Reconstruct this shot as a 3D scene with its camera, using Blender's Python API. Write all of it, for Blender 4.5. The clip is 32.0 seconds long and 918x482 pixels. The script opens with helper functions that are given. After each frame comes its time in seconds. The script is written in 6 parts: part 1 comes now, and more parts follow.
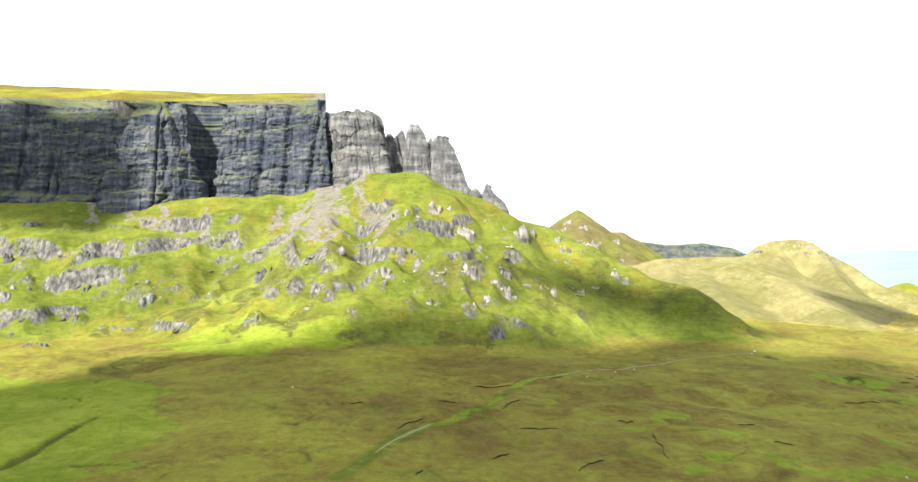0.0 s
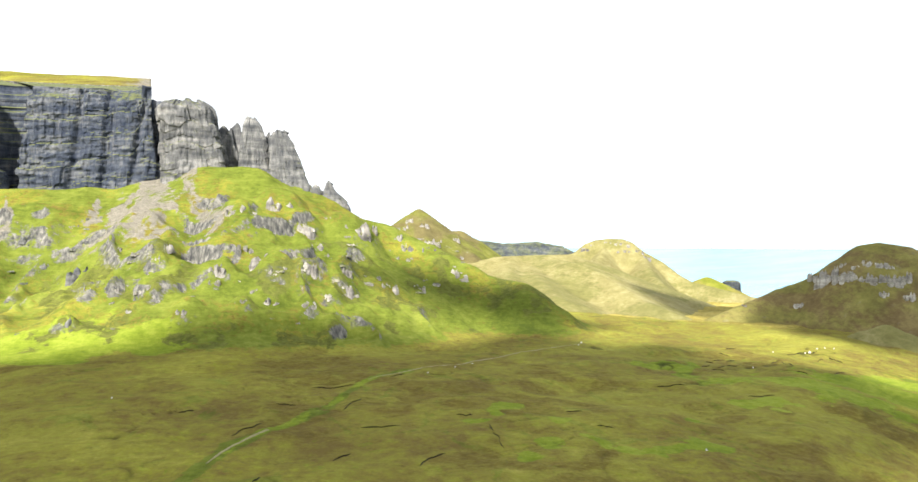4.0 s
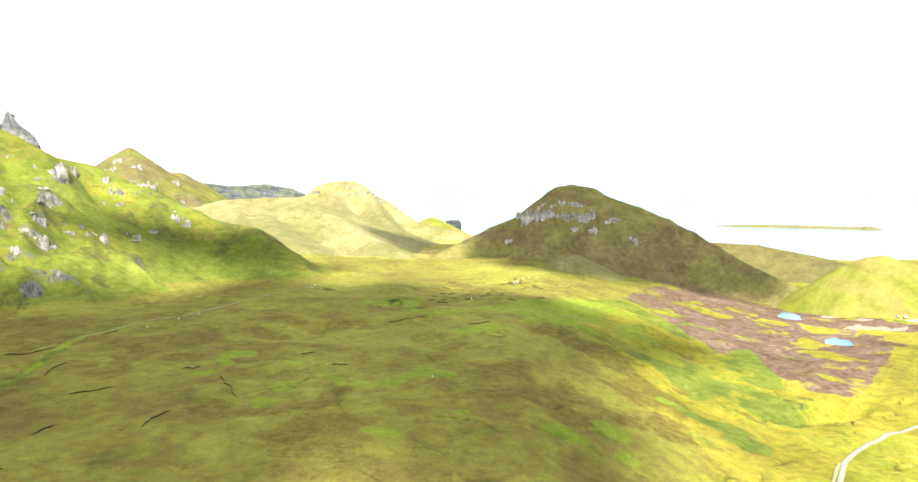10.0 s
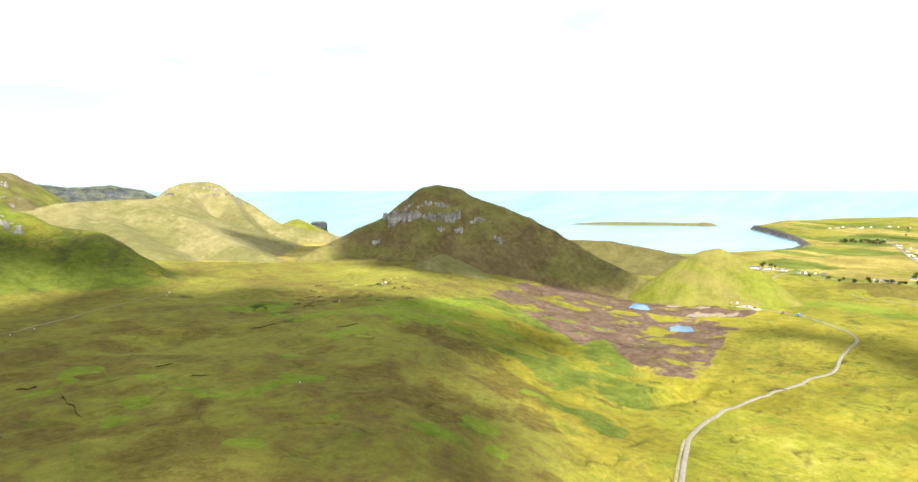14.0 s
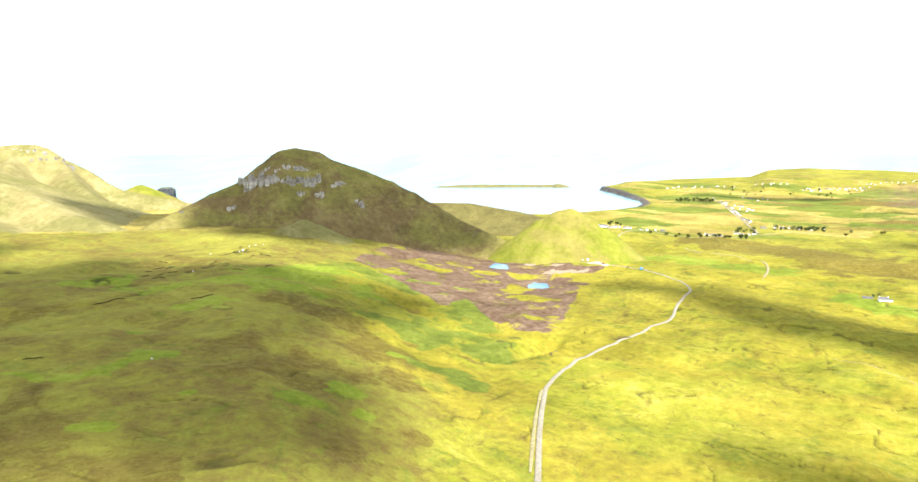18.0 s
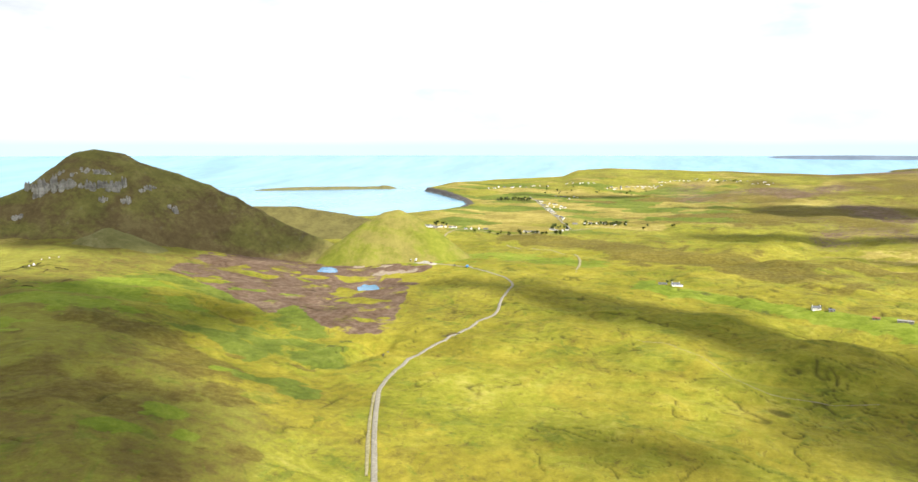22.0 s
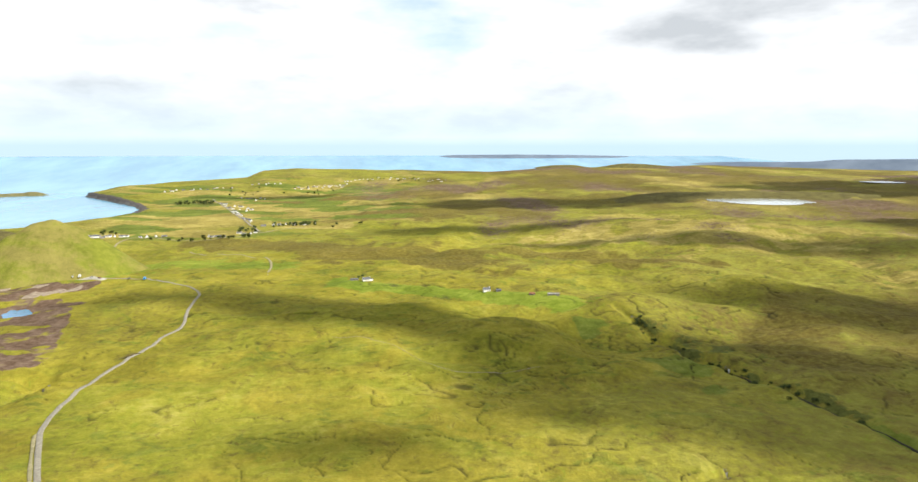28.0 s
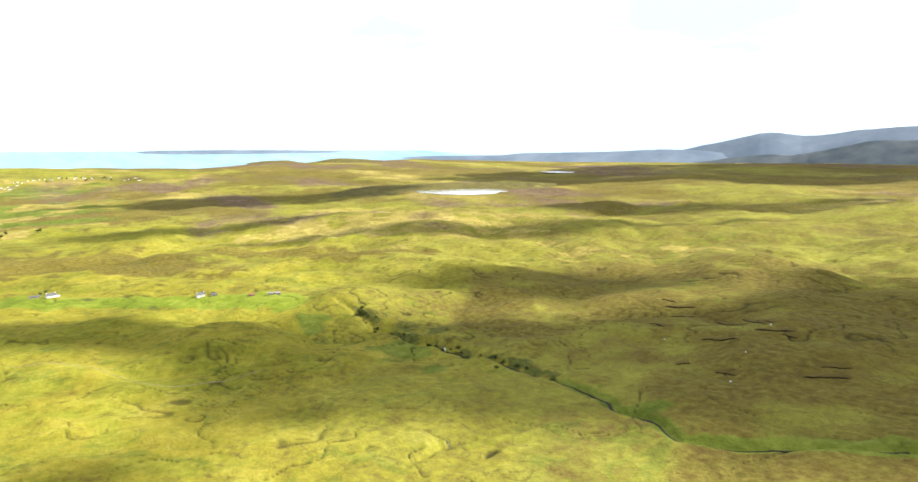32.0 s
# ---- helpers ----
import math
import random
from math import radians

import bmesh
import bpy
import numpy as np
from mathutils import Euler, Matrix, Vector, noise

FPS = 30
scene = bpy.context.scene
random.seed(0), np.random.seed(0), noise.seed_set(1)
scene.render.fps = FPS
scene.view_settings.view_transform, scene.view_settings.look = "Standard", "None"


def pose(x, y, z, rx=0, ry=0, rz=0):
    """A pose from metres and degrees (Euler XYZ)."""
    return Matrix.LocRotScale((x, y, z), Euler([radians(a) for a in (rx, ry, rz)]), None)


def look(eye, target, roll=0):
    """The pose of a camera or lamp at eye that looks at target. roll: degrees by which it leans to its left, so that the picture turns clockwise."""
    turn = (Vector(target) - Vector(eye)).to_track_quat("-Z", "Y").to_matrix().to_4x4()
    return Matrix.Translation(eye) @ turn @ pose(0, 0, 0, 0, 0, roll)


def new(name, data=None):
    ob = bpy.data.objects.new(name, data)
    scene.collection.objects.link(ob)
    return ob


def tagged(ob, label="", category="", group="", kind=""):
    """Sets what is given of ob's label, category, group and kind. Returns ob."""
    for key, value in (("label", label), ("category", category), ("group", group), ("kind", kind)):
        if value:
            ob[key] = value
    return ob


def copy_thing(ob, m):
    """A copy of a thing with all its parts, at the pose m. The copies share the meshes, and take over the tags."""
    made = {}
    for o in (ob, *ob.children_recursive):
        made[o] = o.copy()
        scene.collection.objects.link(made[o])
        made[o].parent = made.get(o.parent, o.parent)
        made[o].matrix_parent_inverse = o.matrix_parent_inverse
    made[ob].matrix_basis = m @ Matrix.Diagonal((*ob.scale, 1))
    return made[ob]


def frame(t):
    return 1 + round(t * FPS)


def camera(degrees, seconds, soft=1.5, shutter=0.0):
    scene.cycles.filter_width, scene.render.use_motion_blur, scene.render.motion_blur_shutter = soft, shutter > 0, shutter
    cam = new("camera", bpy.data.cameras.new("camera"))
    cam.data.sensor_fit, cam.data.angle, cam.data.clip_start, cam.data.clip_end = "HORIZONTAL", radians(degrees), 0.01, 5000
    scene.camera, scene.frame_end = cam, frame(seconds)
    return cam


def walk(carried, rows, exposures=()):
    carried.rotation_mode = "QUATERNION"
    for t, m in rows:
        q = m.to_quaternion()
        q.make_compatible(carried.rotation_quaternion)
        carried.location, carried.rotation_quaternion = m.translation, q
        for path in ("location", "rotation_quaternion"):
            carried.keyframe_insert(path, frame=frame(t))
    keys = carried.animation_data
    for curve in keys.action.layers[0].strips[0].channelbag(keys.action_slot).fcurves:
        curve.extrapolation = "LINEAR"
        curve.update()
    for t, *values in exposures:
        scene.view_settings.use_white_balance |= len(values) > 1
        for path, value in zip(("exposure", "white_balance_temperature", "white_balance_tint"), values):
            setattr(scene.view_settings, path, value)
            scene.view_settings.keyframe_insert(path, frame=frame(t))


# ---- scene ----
CZ = 200.0  # camera above the sea
cam = camera(68.48, 32.0)
PATH = [
    (0.0, pose(0, 0, CZ, 90.17, 0.05, 0.54)),
    (0.5, pose(0, 0, CZ, 90.15, 0.05, -1.17)),
    (1.0, pose(0, 0, CZ, 90.16, 0.05, -3.03)),
    (1.5, pose(0, 0, CZ, 90.15, 0.01, -4.70)),
    (2.0, pose(0, 0, CZ, 90.12, 0.02, -6.39)),
    (2.5, pose(0, 0, CZ, 90.12, 0.04, -8.12)),
    (3.0, pose(0, 0, CZ, 90.12, 0.04, -9.69)),
    (3.5, pose(0, 0, CZ, 90.11, -0.04, -11.18)),
    (5.5, pose(0, 0, CZ, 88.66, 0.02, -18.56)),
    (6.0, pose(0, 0, CZ, 87.12, 0.01, -20.66)),
    (6.5, pose(0, 0, CZ, 85.42, -0.03, -23.04)),
    (7.0, pose(0, 0, CZ, 85.17, -0.00, -25.04)),
    (7.5, pose(0, 0, CZ, 85.12, -0.00, -27.03)),
    (8.0, pose(0, 0, CZ, 85.10, 0.02, -28.85)),
    (8.5, pose(0, 0, CZ, 85.08, 0.00, -30.56)),
    (9.0, pose(0, 0, CZ, 85.10, -0.03, -32.22)),
    (9.5, pose(0, 0, CZ, 85.14, -0.03, -33.72)),
    (10.0, pose(0, 0, CZ, 85.15, -0.02, -35.31)),
    (10.5, pose(0, 0, CZ, 85.21, -0.05, -36.84)),
    (11.0, pose(0, 0, CZ, 85.24, -0.09, -38.28)),
    (11.5, pose(0, 0, CZ, 85.22, -0.03, -39.74)),
    (12.0, pose(0, 0, CZ, 85.22, -0.01, -41.18)),
    (12.5, pose(0, 0, CZ, 85.22, -0.03, -42.53)),
    (13.0, pose(0, 0, CZ, 85.22, 0.07, -43.79)),
    (13.5, pose(0, 0, CZ, 85.20, 0.06, -45.18)),
    (14.0, pose(0, 0, CZ, 85.19, 0.11, -46.58)),
    (14.5, pose(0, 0, CZ, 85.18, 0.11, -47.76)),
    (16.5, pose(0, 0, CZ, 84.91, 0.07, -52.70)),
    (17.0, pose(0, 0, CZ, 84.27, 0.07, -54.34)),
    (17.5, pose(0, 0, CZ, 82.98, 0.02, -56.06)),
    (18.0, pose(0, 0, CZ, 82.08, 0.08, -58.26)),
    (18.5, pose(0, 0, CZ, 82.09, -0.06, -60.33)),
    (19.0, pose(0, 0, CZ, 82.11, -0.05, -62.34)),
    (19.5, pose(0, 0, CZ, 82.09, -0.06, -64.35)),
    (20.0, pose(0, 0, CZ, 82.08, -0.03, -66.25)),
    (20.5, pose(0, 0, CZ, 82.09, -0.08, -68.04)),
    (21.0, pose(0, 0, CZ, 82.12, -0.02, -69.82)),
    (21.5, pose(0, 0, CZ, 82.16, -0.05, -71.23)),
    (22.0, pose(0, 0, CZ, 82.21, -0.02, -72.89)),
    (22.5, pose(0, 0, CZ, 82.24, -0.06, -74.06)),
    (23.0, pose(0, 0, CZ, 82.25, -0.04, -75.53)),
    (23.5, pose(0, 0, CZ, 82.24, -0.07, -77.47)),
    (24.0, pose(0, 0, CZ, 82.26, -0.07, -79.25)),
    (24.5, pose(0, 0, CZ, 82.30, -0.04, -81.34)),
    (26.5, pose(0, 0, CZ, 82.38, -0.02, -90.90)),
    (27.0, pose(0, 0, CZ, 82.34, 0.01, -93.54)),
    (27.5, pose(0, 0, CZ, 82.28, 0.03, -96.10)),
    (28.0, pose(0, 0, CZ, 82.22, -0.02, -98.96)),
    (28.5, pose(0, 0, CZ, 82.16, -0.01, -101.21)),
    (29.0, pose(0, 0, CZ, 82.11, -0.01, -104.93)),
    (29.5, pose(0, 0, CZ, 82.05, -0.01, -107.32)),
    (30.0, pose(0, 0, CZ, 81.99, 0.03, -110.35)),
    (30.5, pose(0, 0, CZ, 81.96, 0.09, -112.61)),
    (31.0, pose(0, 0, CZ, 81.88, 0.09, -114.97)),
    (31.5, pose(0, 0, CZ, 81.81, 0.12, -119.76)),
    (32.0, pose(0, 0, CZ, 81.80, 0.07, -122.76)),
]
EXPOSURES = [(0.0, 1.28), (3.5, 1.22), (6.0, 1.2), (7.0, 1.4), (9.0, 1.65), (11.0, 1.38), (13.0, 1.1), (16.5, 1.0), (18.0, 1.42), (19.0, 1.46), (21.0, 1.02), (23.0, 0.66), (26.5, 0.44), (28.5, 0.63), (30.0, 1.0), (32.0, 1.05)]
walk(cam, PATH, EXPOSURES)

# ------------------------------------------------------------------ light
SUN_AZ, SUN_EL = 212.0, 41.0   # compass-like bearing from +y, clockwise
world = bpy.data.worlds.new("sky")
scene.world = world
world.use_nodes = True
wn, wl = world.node_tree.nodes, world.node_tree.links
wn.clear()


def wnode(kind, **kw):
    n = wn.new(kind)
    for k, v in kw.items():
        n.inputs[k].default_value = v
    return n


w_out = wn.new("ShaderNodeOutputWorld")
w_bg = wn.new("ShaderNodeBackground")
w_sky = wn.new("ShaderNodeTexSky")
w_sky.sky_type = "NISHITA"
w_sky.sun_disc = False
w_sky.sun_elevation = radians(SUN_EL)
w_sky.sun_rotation = radians(SUN_AZ)
w_sky.air_density, w_sky.dust_density = 1.0, 2.0
w_gain = wn.new("ShaderNodeVectorMath")
w_gain.operation = "SCALE"
w_gain.inputs["Scale"].default_value = 0.22
wl.new(w_sky.outputs["Color"], w_gain.inputs[0])
# broken cloud cover
w_tc = wn.new("ShaderNodeTexCoord")
w_map = wn.new("ShaderNodeMapping")
w_map.inputs["Scale"].default_value = (1.0, 1.0, 3.2)
w_map.inputs["Location"].default_value = (3.1, 0.4, 0.2)
wl.new(w_tc.outputs["Generated"], w_map.inputs["Vector"])
w_noise = wnode("ShaderNodeTexNoise", Scale=2.3, Detail=6.0, Roughness=0.55)
wl.new(w_map.outputs["Vector"], w_noise.inputs["Vector"])
w_ramp = wn.new("ShaderNodeValToRGB")
w_ramp.color_ramp.elements[0].position, w_ramp.color_ramp.elements[0].color = 0.25, (0, 0, 0, 1)
w_ramp.color_ramp.elements[1].position, w_ramp.color_ramp.elements[1].color = 0.46, (1, 1, 1, 1)
wl.new(w_noise.outputs["Fac"], w_ramp.inputs["Fac"])
w_shade = wn.new("ShaderNodeValToRGB")
w_shade.color_ramp.elements[0].position, w_shade.color_ramp.elements[0].color = 0.43, (1.11, 1.14, 1.17, 1)
w_shade.color_ramp.elements[1].position, w_shade.color_ramp.elements[1].color = 0.59, (0.62, 0.66, 0.70, 1)
wl.new(w_noise.outputs["Fac"], w_shade.inputs["Fac"])
w_mix = wn.new("ShaderNodeMix")
w_mix.data_type = "RGBA"
wl.new(w_ramp.outputs["Color"], w_mix.inputs[0])
wl.new(w_gain.outputs["Vector"], w_mix.inputs[6])
wl.new(w_shade.outputs["Color"], w_mix.inputs[7])
# bright haze low over the sea
w_sep = wn.new("ShaderNodeSeparateXYZ")
wl.new(w_tc.outputs["Generated"], w_sep.inputs[0])
w_low = wn.new("ShaderNodeMapRange")
w_low.inputs[1].default_value, w_low.inputs[2].default_value = 0.0, 0.11
w_low.inputs[3].default_value, w_low.inputs[4].default_value = 0.85, 0.0
wl.new(w_sep.outputs["Z"], w_low.inputs[0])
w_haze = wn.new("ShaderNodeMix")
w_haze.data_type = "RGBA"
w_haze.inputs[7].default_value = (0.84, 1.02, 1.14, 1)
wl.new(w_low.outputs[0], w_haze.inputs[0])
wl.new(w_mix.outputs[2], w_haze.inputs[6])
w_rim = wn.new("ShaderNodeMapRange")
w_rim.inputs[1].default_value, w_rim.inputs[2].default_value = 0.004, 0.017
w_rim.inputs[3].default_value, w_rim.inputs[4].default_value = 0.75, 0.0
wl.new(w_sep.outputs["Z"], w_rim.inputs[0])
w_band = wn.new("ShaderNodeMix")
w_band.data_type = "RGBA"
w_band.inputs[7].default_value = (0.60, 0.82, 0.98, 1)
wl.new(w_rim.outputs[0], w_band.inputs[0])
wl.new(w_haze.outputs[2], w_band.inputs[6])
wl.new(w_band.outputs[2], w_bg.inputs["Color"])
w_bg.inputs["Strength"].default_value = 0.74
wl.new(w_bg.outputs["Background"], w_out.inputs["Surface"])

sun = new("sun", bpy.data.lights.new("sun", "SUN"))
sun.data.energy, sun.data.angle, sun.data.color = 5.0, radians(1.5), (1.0, 0.95, 0.86)
to_sun = Vector((math.sin(radians(SUN_AZ)) * math.cos(radians(SUN_EL)), math.cos(radians(SUN_AZ)) * math.cos(radians(SUN_EL)), math.sin(radians(SUN_EL))))
sun.matrix_world = look(to_sun * 1500, (0, 0, 0))


# ------------------------------------------------------------------ numeric tools
def hash2(ix, iy, seed):
    h = (ix.astype(np.int64) * 374761393 + iy.astype(np.int64) * 668265263 + seed * 1274126177) & 0x7FFFFFFF
    h = ((h ^ (h >> 13)) * 1274126177) & 0x7FFFFFFF
    return ((h ^ (h >> 16)) & 0xFFFF) / 65535.0


def vnoise(x, y, seed=0):
    """Smooth noise, -1 to 1."""
    x, y = np.asarray(x, float), np.asarray(y, float)
    ix, iy = np.floor(x), np.floor(y)
    fx, fy = x - ix, y - iy
    fx, fy = fx * fx * fx * (fx * (6 * fx - 15) + 10), fy * fy * fy * (fy * (6 * fy - 15) + 10)
    a, b = hash2(ix, iy, seed), hash2(ix + 1, iy, seed)
    c, d = hash2(ix, iy + 1, seed), hash2(ix + 1, iy + 1, seed)
    return 2 * ((a + (b - a) * fx) * (1 - fy) + (c + (d - c) * fx) * fy) - 1


def fbm(x, y, size, octaves=4, seed=0, gain=0.5):
    total, amp, f = 0.0, 1.0, 1.0 / size
    for o in range(octaves):
        c, s = math.cos(o * 0.9 + seed), math.sin(o * 0.9 + seed)
        total = total + amp * vnoise((x * c - y * s) * f + 17.3 * o, (x * s + y * c) * f + 5.1 * o, seed + 31 * o)
        amp, f = amp * gain, f * 2.03
    return total


def smax(a, b, k):
    h = np.clip(0.5 + 0.5 * (a - b) / k, 0, 1)
    return b + (a - b) * h + k * h * (1 - h)


def step(x, a, b):
    t = np.clip((x - a) / (b - a), 0, 1)
    return t * t * (3 - 2 * t)


def polar(az, r):
    return r * math.sin(radians(az)), r * math.cos(radians(az))


def sighted(az, el, r):
    """A point at that bearing, angle above the horizontal and distance from the origin's mast top."""
    x, y = polar(az, r)
    return x, y, r * math.tan(radians(el)) + CZ


def near_line(x, y, pts):
    """Distance to a polyline, and the way along it (0 to 1)."""
    best = np.full(np.shape(x), 1e9)
    along = np.zeros(np.shape(x))
    n = len(pts) - 1
    for i in range(n):
        (ax, ay), (bx, by) = pts[i][:2], pts[i + 1][:2]
        dx, dy = bx - ax, by - ay
        t = np.clip(((x - ax) * dx + (y - ay) * dy) / max(dx * dx + dy * dy, 1e-6), 0, 1)
        d = np.hypot(x - ax - t * dx, y - ay - t * dy)
        m = d < best
        best = np.where(m, d, best)
        along = np.where(m, (i + t) / n, along)
    return best, along


def ridge(x, y, pts, slope, round_off):
    """Height of a ridge whose sides fall from the crest line, the distance from the crest, and the way along it in metres."""
    best, dist, along = np.full(np.shape(x), -1e9), np.full(np.shape(x), 1e9), np.zeros(np.shape(x))
    run = 0.0
    for i in range(len(pts) - 1):
        (ax, ay, az), (bx, by, bz) = pts[i], pts[i + 1]
        dx, dy = bx - ax, by - ay
        ln = math.hypot(dx, dy)
        raw = ((x - ax) * dx + (y - ay) * dy) / max(ln * ln, 1e-6)
        t = np.clip(raw, 0, 1)
        d = np.hypot(x - ax - t * dx, y - ay - t * dy)
        best = np.maximum(best, az + t * (bz - az) - slope * (np.sqrt(d * d + round_off ** 2) - round_off))
        along = np.where(d < dist, run + np.clip(raw, -3, 4) * ln, along)
        dist = np.minimum(dist, d)
        run += ln
    return best, dist, along


def inside(x, y, pts):
    """Signed distance to a closed outline, positive inside."""
    d = near_line(x, y, list(pts) + [pts[0]])[0]
    odd = np.zeros(np.shape(x), bool)
    for i in range(len(pts)):
        (ax, ay), (bx, by) = pts[i][:2], pts[i - 1][:2]
        cross = ((ay > y) != (by > y)) & (x < (bx - ax) * (y - ay) / (by - ay if by != ay else 1e-9) + ax)
        odd ^= cross
    return np.where(odd, d, -d)


def curve(pts, per=8):
    """A smooth line through the points."""
    p = [np.array(q, float) for q in pts]
    p = [2 * p[0] - p[1]] + p + [2 * p[-1] - p[-2]]
    out = []
    for i in range(1, len(p) - 2):
        for k in range(per):
            t = k / per
            out.append(0.5 * (2 * p[i] + (p[i + 1] - p[i - 1]) * t + (2 * p[i - 1] - 5 * p[i] + 4 * p[i + 1] - p[i + 2]) * t * t
                              + (3 * p[i] - p[i - 1] - 3 * p[i + 1] + p[i + 2]) * t ** 3))
    out.append(p[-2])
    return out


# ------------------------------------------------------------------ the lie of the land
AZ_N = [-70, -20, 10, 40, 62, 80, 100, 125, 150, 200]
R_N = [80, 300, 600, 900, 1400, 2200, 3300, 4900]
LAND = np.array([
    [-96, -98, -94, -90, -60, 0, 20, 20],
    [-96, -98, -92, -94, -60, 0, 20, 20],
    [-96, -101, -97, -101, -112, -130, -200, -215],
    [-98, -105, -106, -109, -128, -175, -215, -220],
    [-115, -142, -158, -166, -178, -205, -220, -225],
    [-130, -150, -160, -167, -180, -196, -190, -160],
    [-135, -152, -160, -168, -170, -165, -150, -115],
    [-130, -148, -158, -155, -150, -142, -118, -90],
    [-120, -140, -138, -130, -125, -115, -90, -60],
    [-110, -110, -100, -80, -60, -50, -40, -40]], float)


def catmull(table, nodes, q):
    """Smooth interpolation along the first axis."""
    nodes = np.array(nodes, float)
    q = np.clip(q, nodes[0], nodes[-1])
    i = np.clip(np.searchsorted(nodes, q, side="right") - 1, 0, len(nodes) - 2)
    t = (q - nodes[i]) / (nodes[i + 1] - nodes[i])
    return i, t * t * (3 - 2 * t) * 0.5 + t * 0.5


SKY_AZ = [70, 72.4, 76.3, 81.6, 82.8, 85.4, 91, 98.7, 101.6, 105.1, 107.4, 109.6, 114.2, 118.7, 124, 133, 160]
SKY_EL = [-3.3, -2.8, -2.55, -2.2, -1.76, -1.54, -1.56, -1.62, -1.70, -1.5, -1.36, -1.42, -1.34, -1.2, -1.3, -1.4, -1.4]


def base_land(az, r):
    i, s = catmull(LAND, AZ_N, az)
    j, t = catmull(LAND.T, np.log(R_N), np.log(np.clip(r, 80, 4900)))
    a = LAND[i, j] * (1 - t) + LAND[i, j + 1] * t
    b = LAND[i + 1, j] * (1 - t) + LAND[i + 1, j + 1] * t
    # the brow under the mast is one rounded knoll
    near = step(r, 0, 150)
    return (a * (1 - s) + b * s) * near - 110 * (1 - near) + CZ


def crest_of(rows):
    return [sighted(*q) for q in rows]


# foot of the great cliff, then the falling crest of the landslip
SCARP = crest_of([(-75, 1.5, 1500), (-50, 2.4, 1300), (-34.8, 2.9, 1160), (-25.8, 3.2, 1040), (-13.4, 4.1, 985), (-8, 6.0, 965), (-4, 5.9, 950),
                  (0.5, 4.15, 945), (3.2, 2.55, 940), (5.5, 1.35, 930), (7.6, 0.0, 915), (10.1, -0.65, 895), (12.0, -1.9, 875), (15.2, -2.9, 850), (16.8, -3.3, 835), (18.3, -4.3, 820), (19.6, -5.7, 805), (21, -7.4, 790)])
VALES = [([polar(-22.0, 930), polar(-19.5, 850), polar(-17.5, 760), polar(-15.5, 690)], 42.0, 24.0), ([polar(-10.5, 900), polar(-9.5, 800), polar(-9.8, 720)], 30.0, 13.0),
         ([polar(2.0, 900), polar(0.5, 810), polar(-0.5, 720)], 28.0, 12.0)]
CLIFF_AZ = [-90, -60, -34.8, -31, -28.2, -27.2, -24.5, -22, -21.2, -20.6, -17, -13.4, -11.4]
CLIFF_R = [1700, 1430, 1180, 1140, 1110, 1055, 1042, 1046, 1075, 1040, 1010, 990, 985]
COAST = [polar(*q) for q in [(20, 2500), (30, 2300), (45, 1950), (58, 1950), (66, 2000), (70, 2150), (72.4, 2260), (73.6, 2420), (73.2, 2600), (72.2, 2760),
                             (71.3, 2950), (69.9, 3230), (71.5, 3500), (76, 3900), (83, 4350), (88, 4700), (94, 5400), (60, 6500), (10, 6000), (0, 4000)]]
# burns: bearing and distance of each bend
BURN = [polar(*q) for q in [(112.5, 640), (114.6, 610), (116.6, 575), (118.8, 545), (121.5, 525), (123.6, 505), (127.2, 472), (131.8, 428), (135.4, 392), (136.4, 370),
                            (139.8, 352), (141.8, 330), (148.1, 330), (158.0, 345)]]
SIDE_BURN = [polar(*q) for q in [(118, 300), (121, 322), (124, 332), (127, 318), (131, 300)]]
HOLLOW = [polar(*q) for q in [(67.0, 560), (64.8, 525), (62.6, 495), (60.0, 480)]]
MOOR_GULLY = [polar(*q) for q in [(51, 640), (54.5, 600), (58, 560), (61, 520)]]
BURNS = [(BURN, 9.0, 9.0), (SIDE_BURN, 3.0, 2.5), (HOLLOW, 16.0, 9.0), (MOOR_GULLY, 12.0, 4.0)]


def plateau(az, r):
    rc = np.interp(az, CLIFF_AZ, CLIFF_R)
    sky = 12.3 + (az + 11.8) * 0.052
    edge = rc * np.tan(np.radians(sky - np.interp(az, [-34.8, -12], [0.95, 0.3])))
    far = (rc + 260) * np.tan(np.radians(sky))
    return rc, edge + CZ + (far - edge) * np.clip((r - rc - 40) / 220, 0, 1)


